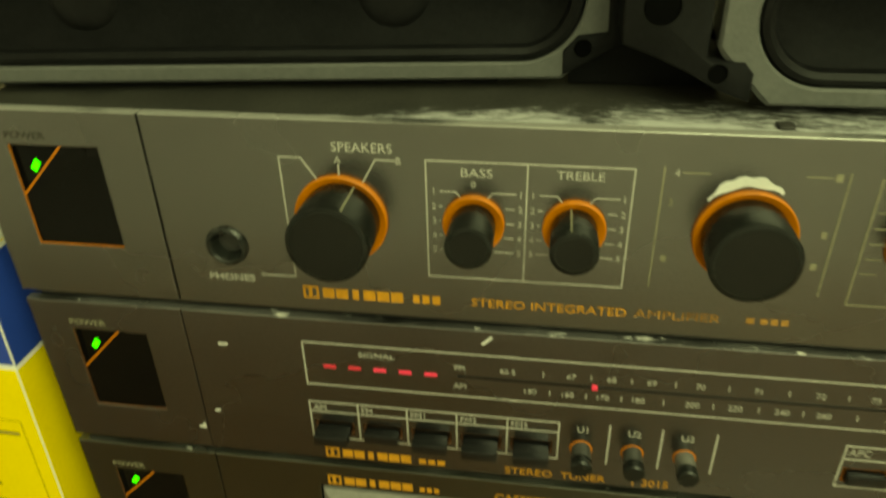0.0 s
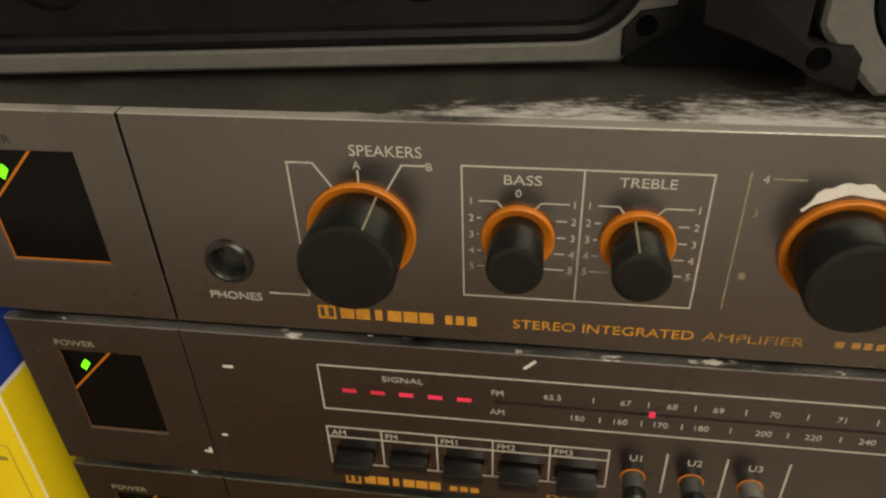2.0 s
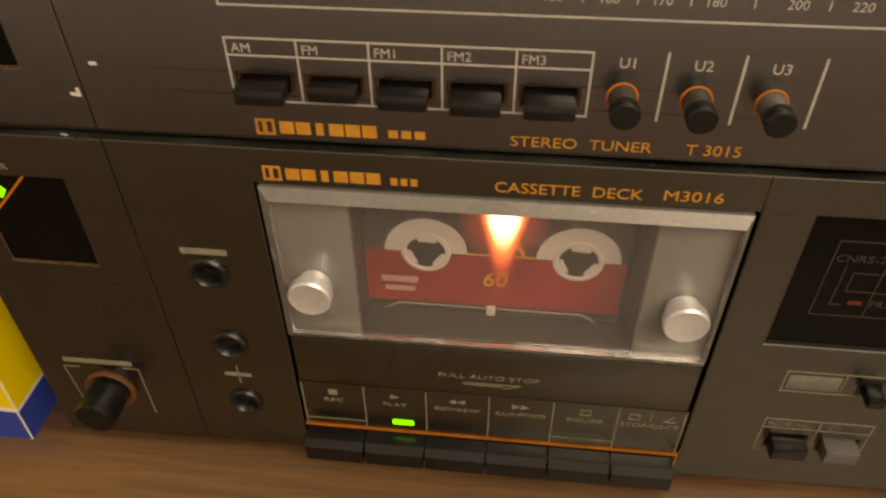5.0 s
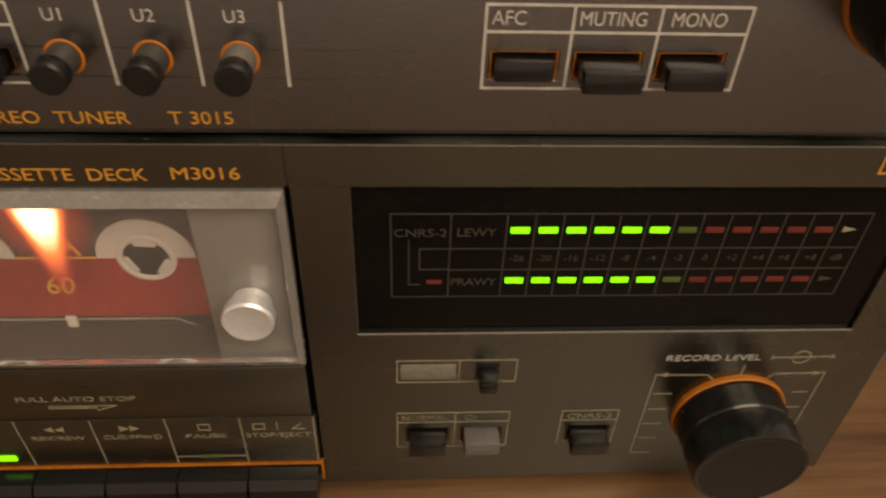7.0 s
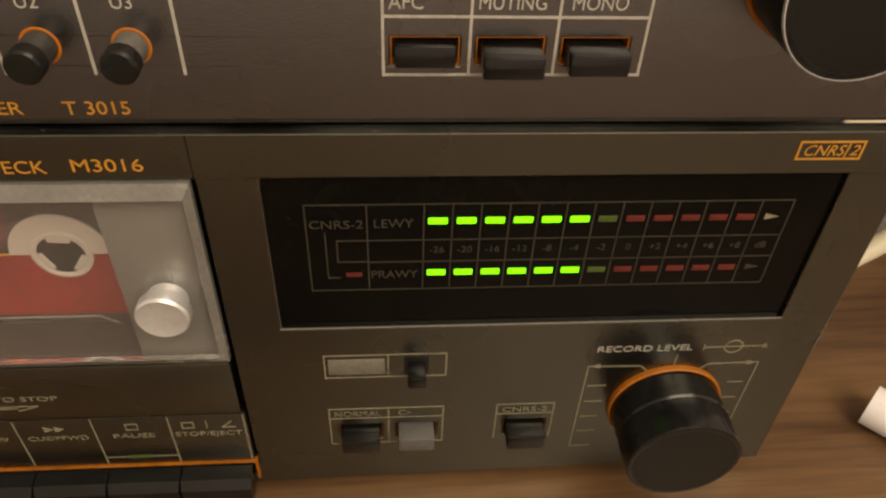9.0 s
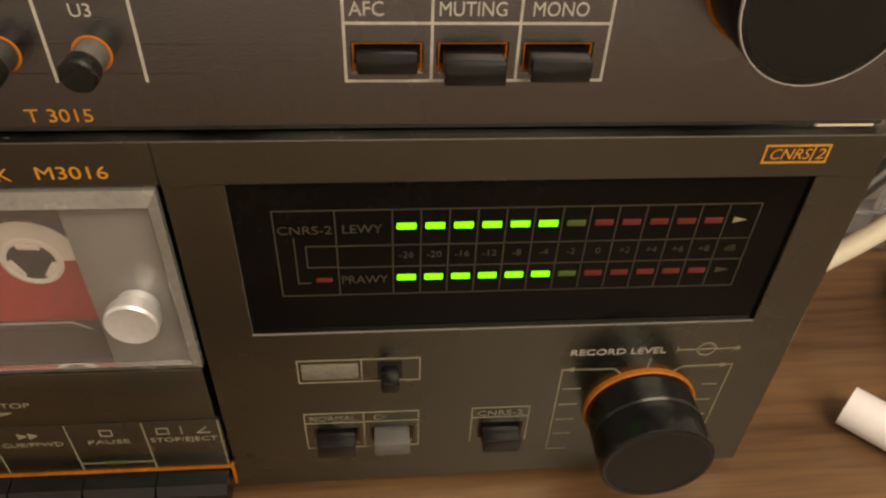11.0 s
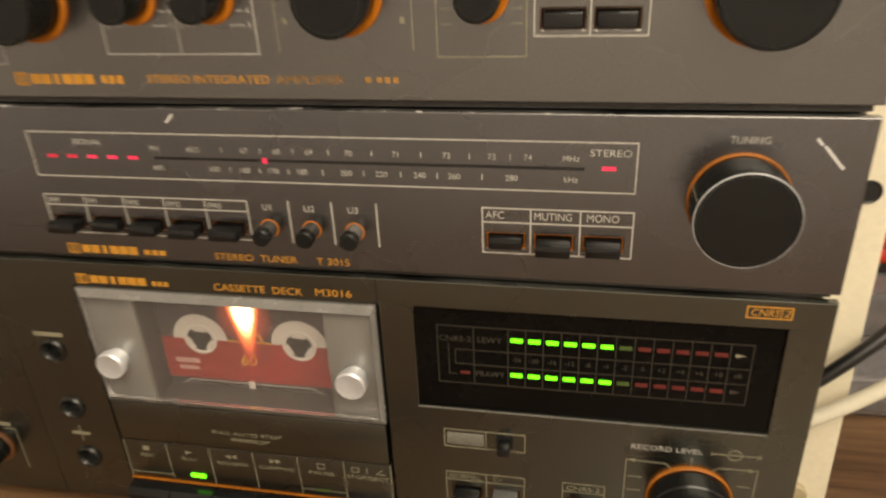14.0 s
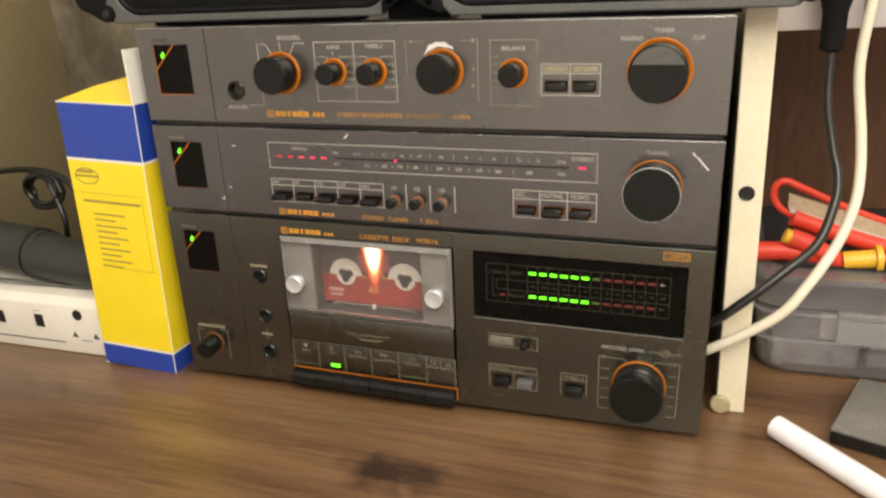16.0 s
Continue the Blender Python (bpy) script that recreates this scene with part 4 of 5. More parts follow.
part("orange_edge", bm, DULL_ORANGE, deck, "orange edge above the keys")
for k in range(6):
    x = 84.9 + 19.72 * k
    bm = bmesh.new()
    loft(bm, [[(x, 1.0, 9.6), (x + 19.3, 1.0, 9.6), (x + 19.3, 1.0, 18.6), (x, 1.0, 18.6)], [(x, -5.0, 9.4), (x + 19.3, -5.0, 9.4), (x + 19.3, -5.0, 17.8), (x, -5.0, 17.8)], [(x + 0.2, -7.4, 9.6), (x + 19.1, -7.4, 9.6), (x + 19.1, -7.0, 15.4), (x + 0.2, -7.0, 15.4)]], True, True)
    part("transport_key", bm, SHINE, deck, "black piano key of the deck")

# level display
meter = part("display_glass", box(bmesh.new(), 215.6, 340.3, 1.2, 4.2, 71.8, 117.0), SMOKED, deck, "smoked black level meter window")
# Lit lower edge of the window, put in as a pale strip.
bm = bmesh.new()
line(bm, [(216.4, 72.5), (339.5, 72.5)], 0.35, 0.0)
part("edge_highlight", bm, FROST, meter)
GX0, GX1, GZ0, GZ1 = 224.7, 330.8, 84.0, 108.5
bm = bmesh.new()
frame_lines(bm, GX0, GX1, GZ0, GZ1, 0.3, (237.7,), y=1.05)
cols = [249.9 + 6.15 * k for k in range(13)]
for x in cols:
    line(bm, [(x, GZ0), (x, GZ1)], 0.28, 1.05)
line(bm, [(237.7, 98.7), (GX1, 98.7)], 0.28, 1.05)
line(bm, [(237.7, 92.4), (GX1, 92.4)], 0.28, 1.05)
line(bm, [(237.7, 98.7), (231.0, 98.7), (231.0, 92.6), (237.7, 92.6)], 0.28, 1.05)
line(bm, [(228.6, 101.0), (228.6, 87.9), (231.2, 87.9)], 0.28, 1.05)
split_print(bm, INK_DIM, meter)
text(meter, "LEWY", 239.2, 102.3, 2.3, INK_DIM, 247.7, y=1.05)
text(meter, "PRAWY", 238.3, 87.6, 2.3, INK_DIM, 248.7, y=1.05)
text(meter, "CNRS-2", 225.4, 102.2, 2.2, INK_DIM, 236.9, y=1.05)
for k, words in enumerate(("-26", "-20", "-16", "-12", "-8", "-4", "-2", "0", "+2", "+4", "+6", "+8", "dB")):
    text(meter, words, 252.9 + 6.18 * k, 95.0, 1.8, INK_DIM, align="middle", y=1.05)
for z in (104.0, 89.1):
    for k in range(12):
        x = 252.9 + 6.18 * k
        kind = LED_GREEN if k < 6 else LED_DULL if k == 6 else LED_RED_OFF
        part("level_light", box(bmesh.new(), x - 2.1, x + 2.1, 0.85, 1.2, z - 0.8, z + 0.8, 0.15), kind, meter, "lit green level light" if k < 6 else "unlit level light")
    part("level_arrow", prism(bmesh.new(), [(325.4, z - 0.8), (328.6, z), (325.4, z + 0.8)], 1.0, 1.2), INK_OLD if z > 100 else INK_DIM, meter)
part("level_light", box(bmesh.new(), 232.6, 236.2, 0.85, 1.2, 88.2, 89.4, 0.15), LED_RED_OFF, meter, "unlit red light")
bm = bmesh.new()
frame_lines(bm, 326.2, 339.8, 119.9, 124.0, 0.45)
line(bm, [(336.4, 120.0), (336.8, 123.9)], 0.35)
part("system_badge", bm, INK_GOLD, panel, "orange boxed badge")
text(panel, "CNRS", 327.3, 120.75, 2.55, INK_GOLD, 335.8, slant=0.2)
text(panel, "2", 337.3, 120.75, 2.55, INK_GOLD, 339.0, slant=0.2)

# small switches
bm = bmesh.new()
frame_lines(bm, 225.7, 256.3, 54.2, 62.6, 0.35, (241.6,))
split_print(bm, INK_OLD, panel)
part("counter_strip", box(bmesh.new(), 226.6, 240.8, -0.25, 0.1, 55.4, 61.2, 0.2), surface("dull_grey_strip", (0.16, 0.155, 0.13), 0.5, 0, 0.2, 200, 900), panel, "dull grey strip")
part("slide_slot", box(bmesh.new(), 245.6, 251.8, -0.2, 0.1, 55.0, 61.8), BLACK, panel)
part("slide_lever", box(bmesh.new(), 246.4, 251.0, -6.2, 0, 56.2, 60.2, 0.8), SHINE, panel, "black slide switch lever")
bm = bmesh.new()
frame_lines(bm, 225.6, 256.2, 25.8, 41.2, 0.35, (241.4,), 37.2)
split_print(bm, INK_OLD, panel)
text(panel, "NORMAL", 227.0, 38.0, 2.2, INK_OLD, 239.4)
text(panel, "Cr", 244.0, 38.0, 2.2, INK_OLD, 247.6)
bm = bmesh.new()
line(bm, [(270.8, 26.4), (270.8, 41.2), (286.5, 41.2), (286.5, 26.4)], 0.35)
line(bm, [(270.8, 37.0), (286.5, 37.0)], 0.3)
split_print(bm, INK_OLD, panel)
text(panel, "CNRS-2", 272.4, 37.9, 2.0, INK_OLD, 284.8)
GREY_BTN = surface("pale_grey_button", (0.10, 0.10, 0.10), 0.4, 0, 0.15, 200, 900, 0.01)
push_button(deck, *B4[0], 5.2, None, DEEP_ORANGE)
push_button(deck, *B4[1], 5.0, GREY_BTN, DEEP_ORANGE)
push_button(deck, *B4[2], 5.6, None, DEEP_ORANGE)
bm = bmesh.new()
line(bm, [(307.4, 55.6), (293.4, 55.9), (293.4, 21.0), (299.0, 21.0)], 0.38)
line(bm, [(325.4, 55.7), (339.0, 56.0), (338.4, 21.0), (333.0, 21.0)], 0.38)
line(bm, [(307.4, 55.6), (309.2, 53.8)], 0.38)
line(bm, [(325.4, 55.7), (323.6, 53.8)], 0.38)
line(bm, [(316.2, 57.8), (316.2, 55.0)], 0.38)
for k in range(4):
    line(bm, [(294.6, 48.0 - 6.6 * k), (299.4, 48.0 - 6.6 * k)], 0.3)
    line(bm, [(333.0, 48.0 - 6.6 * k), (337.0, 48.0 - 6.6 * k)], 0.3)
prism(bm, [(294.4, 55.9), (296.6, 55.0), (296.6, 56.8)], -0.14, 0)
prism(bm, [(338.0, 55.9), (335.8, 55.0), (335.8, 56.8)], -0.14, 0)
line(bm, [(322.6, 61.4), (322.6, 63.2)], 0.35)
line(bm, [(322.6, 62.2), (338.6, 62.4)], 0.35)
line(bm, [(330.4 + 2.3 * math.cos(2 * math.pi * k / 20), 62.3 + 2.3 * math.sin(2 * math.pi * k / 20)) for k in range(21)], 0.35)
split_print(bm, INK_OLD, panel)
text(panel, "R", 338.2, 61.4, 1.9, INK_OLD)
text(panel, "RECORD LEVEL", 294.8, 61.4, 2.2, INK, 319.6)
text(panel, "5", 316.2, 58.0, 1.6, INK_OLD, align="middle")
knob(deck, 316.8, 40.0, 14.8, 19.2, 15.5, None, neck=9.5, face=KNOB_FACE, label="large black double record level knob", skin=SHINE, paint=DULL_ORANGE)


# ---- loudspeakers lying on the amplifier
SPK_FRAME = surface("grey_speaker_plastic", (0.078, 0.079, 0.077), 0.55, 0, 0.12, 40, 700, 0.03, 1200)
SPK_BLACK = surface("matt_black_plastic", (0.0055, 0.0055, 0.006), 0.65, 0, 0.3, 60, 700, 0.03, 1200, spec=0.12)
STRIP_INK = surface("dark_grey_print", (0.10, 0.10, 0.10), 0.6, 0, 0.1, 200, 900, 0)
SPK_RUBBER = surface("black_rubber_surround", (0.006, 0.006, 0.0064), 0.45, 0, 0.3, 80, 700, 0.01, spec=0.12)
SPK_CONE = surface("dark_paper_cone", (0.005, 0.005, 0.0054), 0.55, 0, 0.35, 50, 600, 0.03, 900, spec=0.05)


def stadium(half, r, y, cx, cz, n=64):
    """A rounded slot, half its straight length either side of cx."""
    out = []
    for k in range(n):
        a = 2 * math.pi * k / n
        c, s = math.cos(a), math.sin(a)
        out.append((cx + (half if c >= 0 else -half) + r * c, y, cz + r * s))
    return out


def blunt_box(wide, high, corners, y, cx, cz, half, n=64):
    """A rectangle with cut corners (left and right cut) whose points lie opposite those of stadium()."""
    out = []
    for k in range(n):
        a = 2 * math.pi * k / n
        c, s = math.cos(a), math.sin(a)
        end = wide - half
        t = min(end / max(abs(c), 1e-6), high / max(abs(s), 1e-6))
        x, z = c * t, s * t
        f = min(1.0, (end + high - corners[c >= 0]) / (abs(x) + abs(z)))
        out.append((cx + (half if c >= 0 else -half) + x * f, y, cz + z * f))
    return out


def ear(sign, x, z):
    """A black moulded fixing ear: a blunt ring with a slanting slot right through it, standing out sideways."""
    bm = bmesh.new()
    cx, n, rings = x + sign * 12.5, 28, []
    for grow, y in ((0.0, 20.0), (0.0, 11.2), (-0.7, 10.5)):
        ring = []
        for k in range(n):
            c, q = math.cos(2 * math.pi * k / n), math.sin(2 * math.pi * k / n)
            blunt = (abs(c) ** 3 + abs(q) ** 3) ** (-1 / 3)
            ring.append((cx + (11.5 + grow) * blunt * c, y, z + (13.6 + grow) * blunt * q))
        rings.append(ring)
    for grow, y in ((0.7, 10.5), (0.0, 11.2), (0.0, 20.0)):
        ring = []
        for k in range(n):
            c, q = math.cos(2 * math.pi * k / n), math.sin(2 * math.pi * k / n)
            ring.append((cx + (3.2 + grow) * c + sign * 0.35 * (5.4 + grow) * q, y, z + (5.4 + grow) * q))
        rings.append(ring)
    loft(bm, rings + [rings[0]])
    bmesh.ops.remove_doubles(bm, verts=bm.verts, dist=0.001)
    return bm


def arm(a, ra, b, rb):
    """A tapering bar with round ends from a to b, in the (x, z) plane."""
    along = Vector((b[0] - a[0], b[1] - a[1])).normalized()
    turn = math.atan2(along.y, along.x)
    outline = [(a[0] + ra * math.cos(turn + math.pi / 2 + math.pi * k / 10), a[1] + ra * math.sin(turn + math.pi / 2 + math.pi * k / 10)) for k in range(11)]
    outline += [(b[0] + rb * math.cos(turn - math.pi / 2 + math.pi * k / 10), b[1] + rb * math.sin(turn - math.pi / 2 + math.pi * k / 10)) for k in range(11)]
    bm = prism(bmesh.new(), outline, 9.4, 15)
    bmesh.ops.recalc_face_normals(bm, faces=bm.faces)
    rim = [e for e in bm.edges if e.calc_face_angle(0) > 1.2]
    bmesh.ops.bevel(bm, geom=rim, offset=0.6, segments=2, profile=0.5, affect="EDGES")
    return bm


def bracket(outline):
    """The moulded piece between the two loudspeakers, with its corner lugs; drawn deep to darken the gap below."""
    bm = prism(bmesh.new(), outline, 10.8, 34)
    bmesh.ops.recalc_face_normals(bm, faces=bm.faces)
    rim = [e for e in bm.edges if e.calc_face_angle(0) > 1.2]
    bmesh.ops.bevel(bm, geom=rim, offset=0.7, segments=2, profile=0.5, affect="EDGES")
    return bm


def loudspeaker(x0, x1, z0, z1, foot_side, caps, lugs, label, outline, bore, turn):
    cx, cz = (x0 + x1) / 2, (z0 + z1) / 2
    wide, high = (x1 - x0) / 2, (z1 - z0) / 2
    ob = thing("loudspeaker", label, "loudspeaker", (cx, 25, 247.2), ROLL @ turn, "loudspeakers on the amplifier")
    r = high - 4.6
    half = wide - r - 8.0
    cut = (13, 5) if foot_side < 0 else (5, 13)
    bm = bmesh.new()
    loft(bm, [blunt_box(wide - 3, high - 2, cut, 40, cx, cz, half), blunt_box(wide, high, cut, 16, cx, cz, half), blunt_box(wide, high, cut, 13.0, cx, cz, half), blunt_box(wide - 0.8, high - 0.8, cut, 12.2, cx, cz, half), stadium(half, r + 0.6, 12.2, cx, cz), stadium(half, r, 12.8, cx, cz), stadium(half, r, 18, cx, cz)], True)
    part("frame", bm, SPK_FRAME, ob, "grey plastic speaker frame")
    part("surround", loft(bmesh.new(), [stadium(half, r, 14.0, cx, cz), stadium(half, r - 0.8, 12.6, cx, cz), stadium(half, r - 2.2, 12.2, cx, cz), stadium(half, r - 3.6, 13.2, cx, cz), stadium(half, r - 4.2, 15.2, cx, cz)]), SPK_RUBBER, ob, "black rubber surround")
    part("cone", loft(bmesh.new(), [stadium(half, r - 4.2, 15.2, cx, cz), stadium(half, r * 0.5, 17.5, cx, cz), stadium(half * 0.9, 2.0, 18.5, cx, cz)], False, True), SPK_CONE, ob, "dark paper cone")
    for at in caps:
        part("dust_cap", lathe(bmesh.new(), cx + at, cz, [(9.4, 18.6), (8.6, 17.6), (6.4, 16.7), (3.4, 16.2), (0, 16.1)], 32), SPK_RUBBER, ob, "round dark dust cap")
    for sign, x in ((-1, x0 + 3), (1, x1 - 3)):
        if sign == foot_side:
            b = part("fixing_bracket", bracket(outline), SPK_BLACK, ob, "black moulded bracket")
            if sign < 0:
                # Added black block that stands for the shade under the bracket's arch.
                part("dark_gap_block", box(bmesh.new(), 157.5, 198, 33, 46, 247.2, 262, 0.4), SPK_BLACK, ob)
            for hx, hz, hr in bore:
                part("bracket_hole", lathe(bmesh.new(), hx, hz, [(hr, 10.85), (hr - 0.3, 10.5), (hr - 0.6, 10.75), (0, 10.75)], 28), VOID, b, "dark round hole")
            continue
        part("fixing_ear", ear(sign, x, cz), SPK_BLACK, ob, "black moulded fixing ear with a slot")
        for s in (-1, 1):
            at = lugs[sign > 0][s > 0]
            lug = part("corner_lug", arm(at, 5.4, (x + sign * 13.0, cz + s * 10.0), 4.0), SPK_BLACK, ob, "black moulded corner lug")
            part("lug_hole", lathe(bmesh.new(), *at, [(2.5, 9.45), (2.2, 9.2), (0, 9.3)], 20), BLACK, lug)
    part("foot", box(bmesh.new(), cx - wide * 0.7, cx + wide * 0.7, 18, 38, 247.2, z0 + 1.0, 0.4), SPK_BLACK, ob)
    part("magnet_box", box(bmesh.new(), cx - wide * 0.5, cx + wide * 0.5, 38, 60, z0 + 6, z1 - 6, 2), SPK_BLACK, ob)
    return ob


VOID = surface("deep_black_hole", (0.002, 0.002, 0.002), 0.9, 0, 0.1, 100, 500, 0, spec=0.02)
PIVOT = Vector((0.015, 0.0122, 0))
SWUNG = Matrix.Translation(PIVOT) @ Matrix.Rotation(math.atan(0.115), 4, "Z") @ Matrix.Translation(-PIVOT)
LEFT_PIECE = [(156.8, 251), (156.6, 257.4), (160.2, 261.2), (167.9, 262), (167.0, 279), (160, 281), (156.4, 285), (157, 291), (164, 291), (172, 284), (176, 284), (176, 258.5), (171, 258.9), (163, 254.5)]
RIGHT_PIECE = [(169, 263.7), (175.2, 261.6), (184.9, 257.3), (192.1, 253.3), (199.9, 250.4), (199.7, 257.4), (197.6, 259.8), (190.2, 260.2), (188.7, 261), (188.5, 281.5), (190.2, 282.2), (197, 282.6), (199, 285), (199, 291), (193, 291.5), (181.4, 284), (169, 287.5), (168.5, 276)]
loudspeaker(-29, 169.8, 249.6, 292.0, 1, (-41, 42), (((-28, 256), (-27, 286)), ((160, 260), (161, 285))), "long grey and black flat loudspeaker lying on the amplifier", LEFT_PIECE, [(161.4, 258.2, 2.4), (161, 286.4, 2.4)], SWUNG)
loudspeaker(191, 384, 249.4, 292.4, -1, (-40, 45), (((195.5, 256), (193, 286)), ((384, 257), (386, 286))), "long grey and black flat loudspeaker with round dust caps", RIGHT_PIECE, [(177.2, 272.6, 4.3), (191.6, 257.4, 2.4), (195, 286.8, 2.4)], Matrix())
wire = bmesh.new()
tube(wire, [(238, 40, 292), (246, 30, 297.5), (258, 28, 298.5), (270, 34, 295)], 0.9, 8)
solo("earth_wire", wire, surface("yellow_green_wire", (0.45, 0.50, 0.02), 0.4, 0, 0.1, 200, 900, 0), "thin yellow-green wire looped behind a loudspeaker", "wire", roll=ROLL)
wire = bmesh.new()
tube(wire, [(40, 46, 291), (55, 40, 296), (78, 40, 296), (90, 46, 291)], 0.8, 8)
solo("speaker_wire", wire, BLACK, "thin black wire looped behind a loudspeaker", "wire", roll=ROLL)

wire = bmesh.new()
tube(wire, [(-46, 22, 276), (-58, 34, 283), (-92, 62, 296), (-150, 108, 314), (-230, 160, 336)], 1.0, 8)
solo("ear_wire", wire, BLACK, "thin black wire running from the loudspeaker to the shelf side", "wire", roll=ROLL)

# ---- yellow and blue carton
BLUE = surface("blue_carton_print", (0.020, 0.055, 0.36), 0.38, 0, 0.06, 60, 700, 0.006)
YELLOW = surface("yellow_carton_print", (0.88, 0.68, 0.012), 0.38, 0, 0.04, 50, 700, 0.006)
CARD = surface("white_carton_edge", (0.78, 0.76, 0.70), 0.6, 0, 0.06, 200, 900, 0.02)
GREY_INK = surface("dark_carton_print", (0.30, 0.24, 0.05), 0.6, 0, 0.1, 200, 900, 0)
LEAN = Matrix.Translation((-0.0495, -0.0035, 0.0005)) @ Matrix.Rotation(math.radians(3.0), 4, "Y")
carton = thing("carton", "open yellow and blue cardboard carton leaning against the hi-fi stack", "box", (0, 35, 0), LEAN)
CW, CD = 32.6, 66.0
for name, z0, z1, m in (("blue_foot", 0, 16.6, BLUE), ("white_band", 16.6, 18.2, CARD), ("yellow_body", 18.2, 160.6, YELLOW), ("white_band", 160.6, 162.4, CARD), ("blue_top", 162.4, 201.0, BLUE)):
    part(name, holed(bmesh.new(), -CW, CW, z0, z1, 0, CD, (), 0, 0.5 if z1 - z0 > 5 else 0), m, carton)
bm = bmesh.new()
line(bm, [(CW - 0.3, 0.3), (CW - 0.3, 200.8)], 0.7, -0.05)
line(bm, [(-CW + 0.2, 0.2), (-CW + 2.5, 0.2)], 0.8, -0.05)
line(bm, [(-CW, 200.8), (CW, 200.8)], 0.8, -0.05)
part("worn_edge", bm, CARD, carton, "white worn carton edges")
bm = bmesh.new()
loft(bm, [[(-CW, 0.5, 201.2), (CW, 0.5, 201.2), (CW, 1.2, 201.2), (-CW, 1.2, 201.2)], [(-CW + 4, CD * 0.5, 206), (CW, CD * 0.5, 206.4), (CW, CD * 0.5, 207.1), (-CW + 4, CD * 0.5, 206.7)], [(-CW + 8, CD, 209), (CW, CD, 210.5), (CW, CD, 211.2), (-CW + 8, CD, 209.7)]], True, True)
part("top_flap", bm, YELLOW, carton, "raised yellow top flap")
bm = bmesh.new()
loft(bm, [[(CW - 0.9, -0.4, 201), (CW, -0.4, 201), (CW, CD - 4, 201), (CW - 0.9, CD - 4, 201)], [(CW - 3.4, 0.4, 236), (CW - 2.4, 0.4, 236), (CW - 2.4, CD - 8, 236), (CW - 3.4, CD - 8, 236)]], True, True)
part("side_flap", bm, CARD, carton, "white side flap standing up")
bm = bmesh.new()
line(bm, [(-CW + 6.5, 137.6), (CW - 6.0, 137.6), (CW - 6.0, 82.0), (-CW + 26, 82.0)], 0.35, -0.1)
part("line_print", bm, GREY_INK, carton)
rows = [(-CW + 8, CW - 8, 130.6, 132.4)]
for k in range(10):
    rows.append((-CW + 15.0, -CW + (42 if k % 2 == 0 else 33), 121.6 - 4.4 * k, 122.8 - 4.4 * k))
bars(carton, rows, GREY_INK, y=-0.1)
bm = bmesh.new()
ring = [(-CW + 15.0 + 10.0 * math.cos(2 * math.pi * k / 40), 149.6 + 5.6 * math.sin(2 * math.pi * k / 40)) for k in range(41)]
line(bm, ring, 0.8, -0.1)
line(bm, [(-CW + 6, 149.6), (-CW + 24, 149.6)], 1.6, -0.1)
line(bm, [(-CW + 8, 153), (-CW + 20, 153)], 2.0, -0.1)
part("oval_mark", bm, GREY_INK, carton, "grey oval mark")

# ---- white socket strip with a black tool and leads on it
STRIP = surface("white_socket_plastic", (0.74, 0.71, 0.64), 0.4, 0, 0.05, 30, 500, 0.01)
strip = thing("socket_strip", "white plastic socket strip on the desk", "power strip", (-190, 40, 0))
bm = bmesh.new()
loft(bm, [[(-300, 6, 0.4), (-84, 6, 0.4), (-84, 86, 0.4), (-300, 86, 0.4)], [(-300, 6.5, 41.5), (-84, 6.5, 41.5), (-84, 86, 41.5), (-300, 86, 41.5)], [(-297, 12, 47.0), (-90, 12, 47.0), (-90, 82, 47.0), (-297, 82, 47.0)]], True, True)
bmesh.ops.recalc_face_normals(bm, faces=bm.faces)
bmesh.ops.bevel(bm, geom=list(bm.edges), offset=1.2, segments=2, profile=0.5, affect="EDGES")
part("body", bm, STRIP, strip)
for x in (-195.0, -153.0):
    part("square_opening", prism(bmesh.new(), [(x - 4.0, 21.0), (x + 4.2, 20.6), (x + 4.0, 31.2), (x - 4.2, 31.6)], 5.6, 6.8), BLACK, strip, "dark square opening")
part("round_opening", lathe(bmesh.new(), -112.0, 34.2, [(4.6, 6.6), (4.2, 5.7), (0, 5.7)], 28), BLACK, strip, "dark round opening")
bars(strip, [(-205, -130, 8.6, 9.6)], STRIP_INK, y=5.6)
bars(strip, [(-112, -102, 12.0, 13.4), (-158, -150, 34.4, 35.2)], surface("pale_blue_print", (0.42, 0.45, 0.55), 0.6, 0, 0.1, 200, 900, 0), y=5.6)
bm = bmesh.new()
for x in (-118, -97):
    prism(bm, [(x - 3, 15), (x + 3, 15), (x, 20)], 5.6, 5.9)
part("warning_mark", bm, STRIP_INK, strip)

TOOL = surface("black_green_tool_plastic", (0.020, 0.024, 0.022), 0.5, 0, 0.25, 40, 500, 0.03, 700)
tool = thing("handheld_tool", "black plastic hand tool lying on the white socket strip", "tool", (-160, 42, 47))
part("barrel", tube(bmesh.new(), [(-300, 52, 74), (-230, 48, 73), (-190, 44, 71), (-168, 42, 69)], 20, 28, 6), TOOL, tool)
bm = bmesh.new()
tube(bm, [(-173, 42, 68), (-158, 40, 66.5), (-130, 37, 65), (-108, 34, 64.5), (-96, 33, 64.5)], 20.6, 32, 6, 16.5)
part("nose", bm, TOOL, tool, "rounded black tool end")
part("collar", tube(bmesh.new(), [(-179, 43, 69.5), (-175, 42.5, 69)], 21.5, 28, 2), BLACK, tool)
lead = bmesh.new()
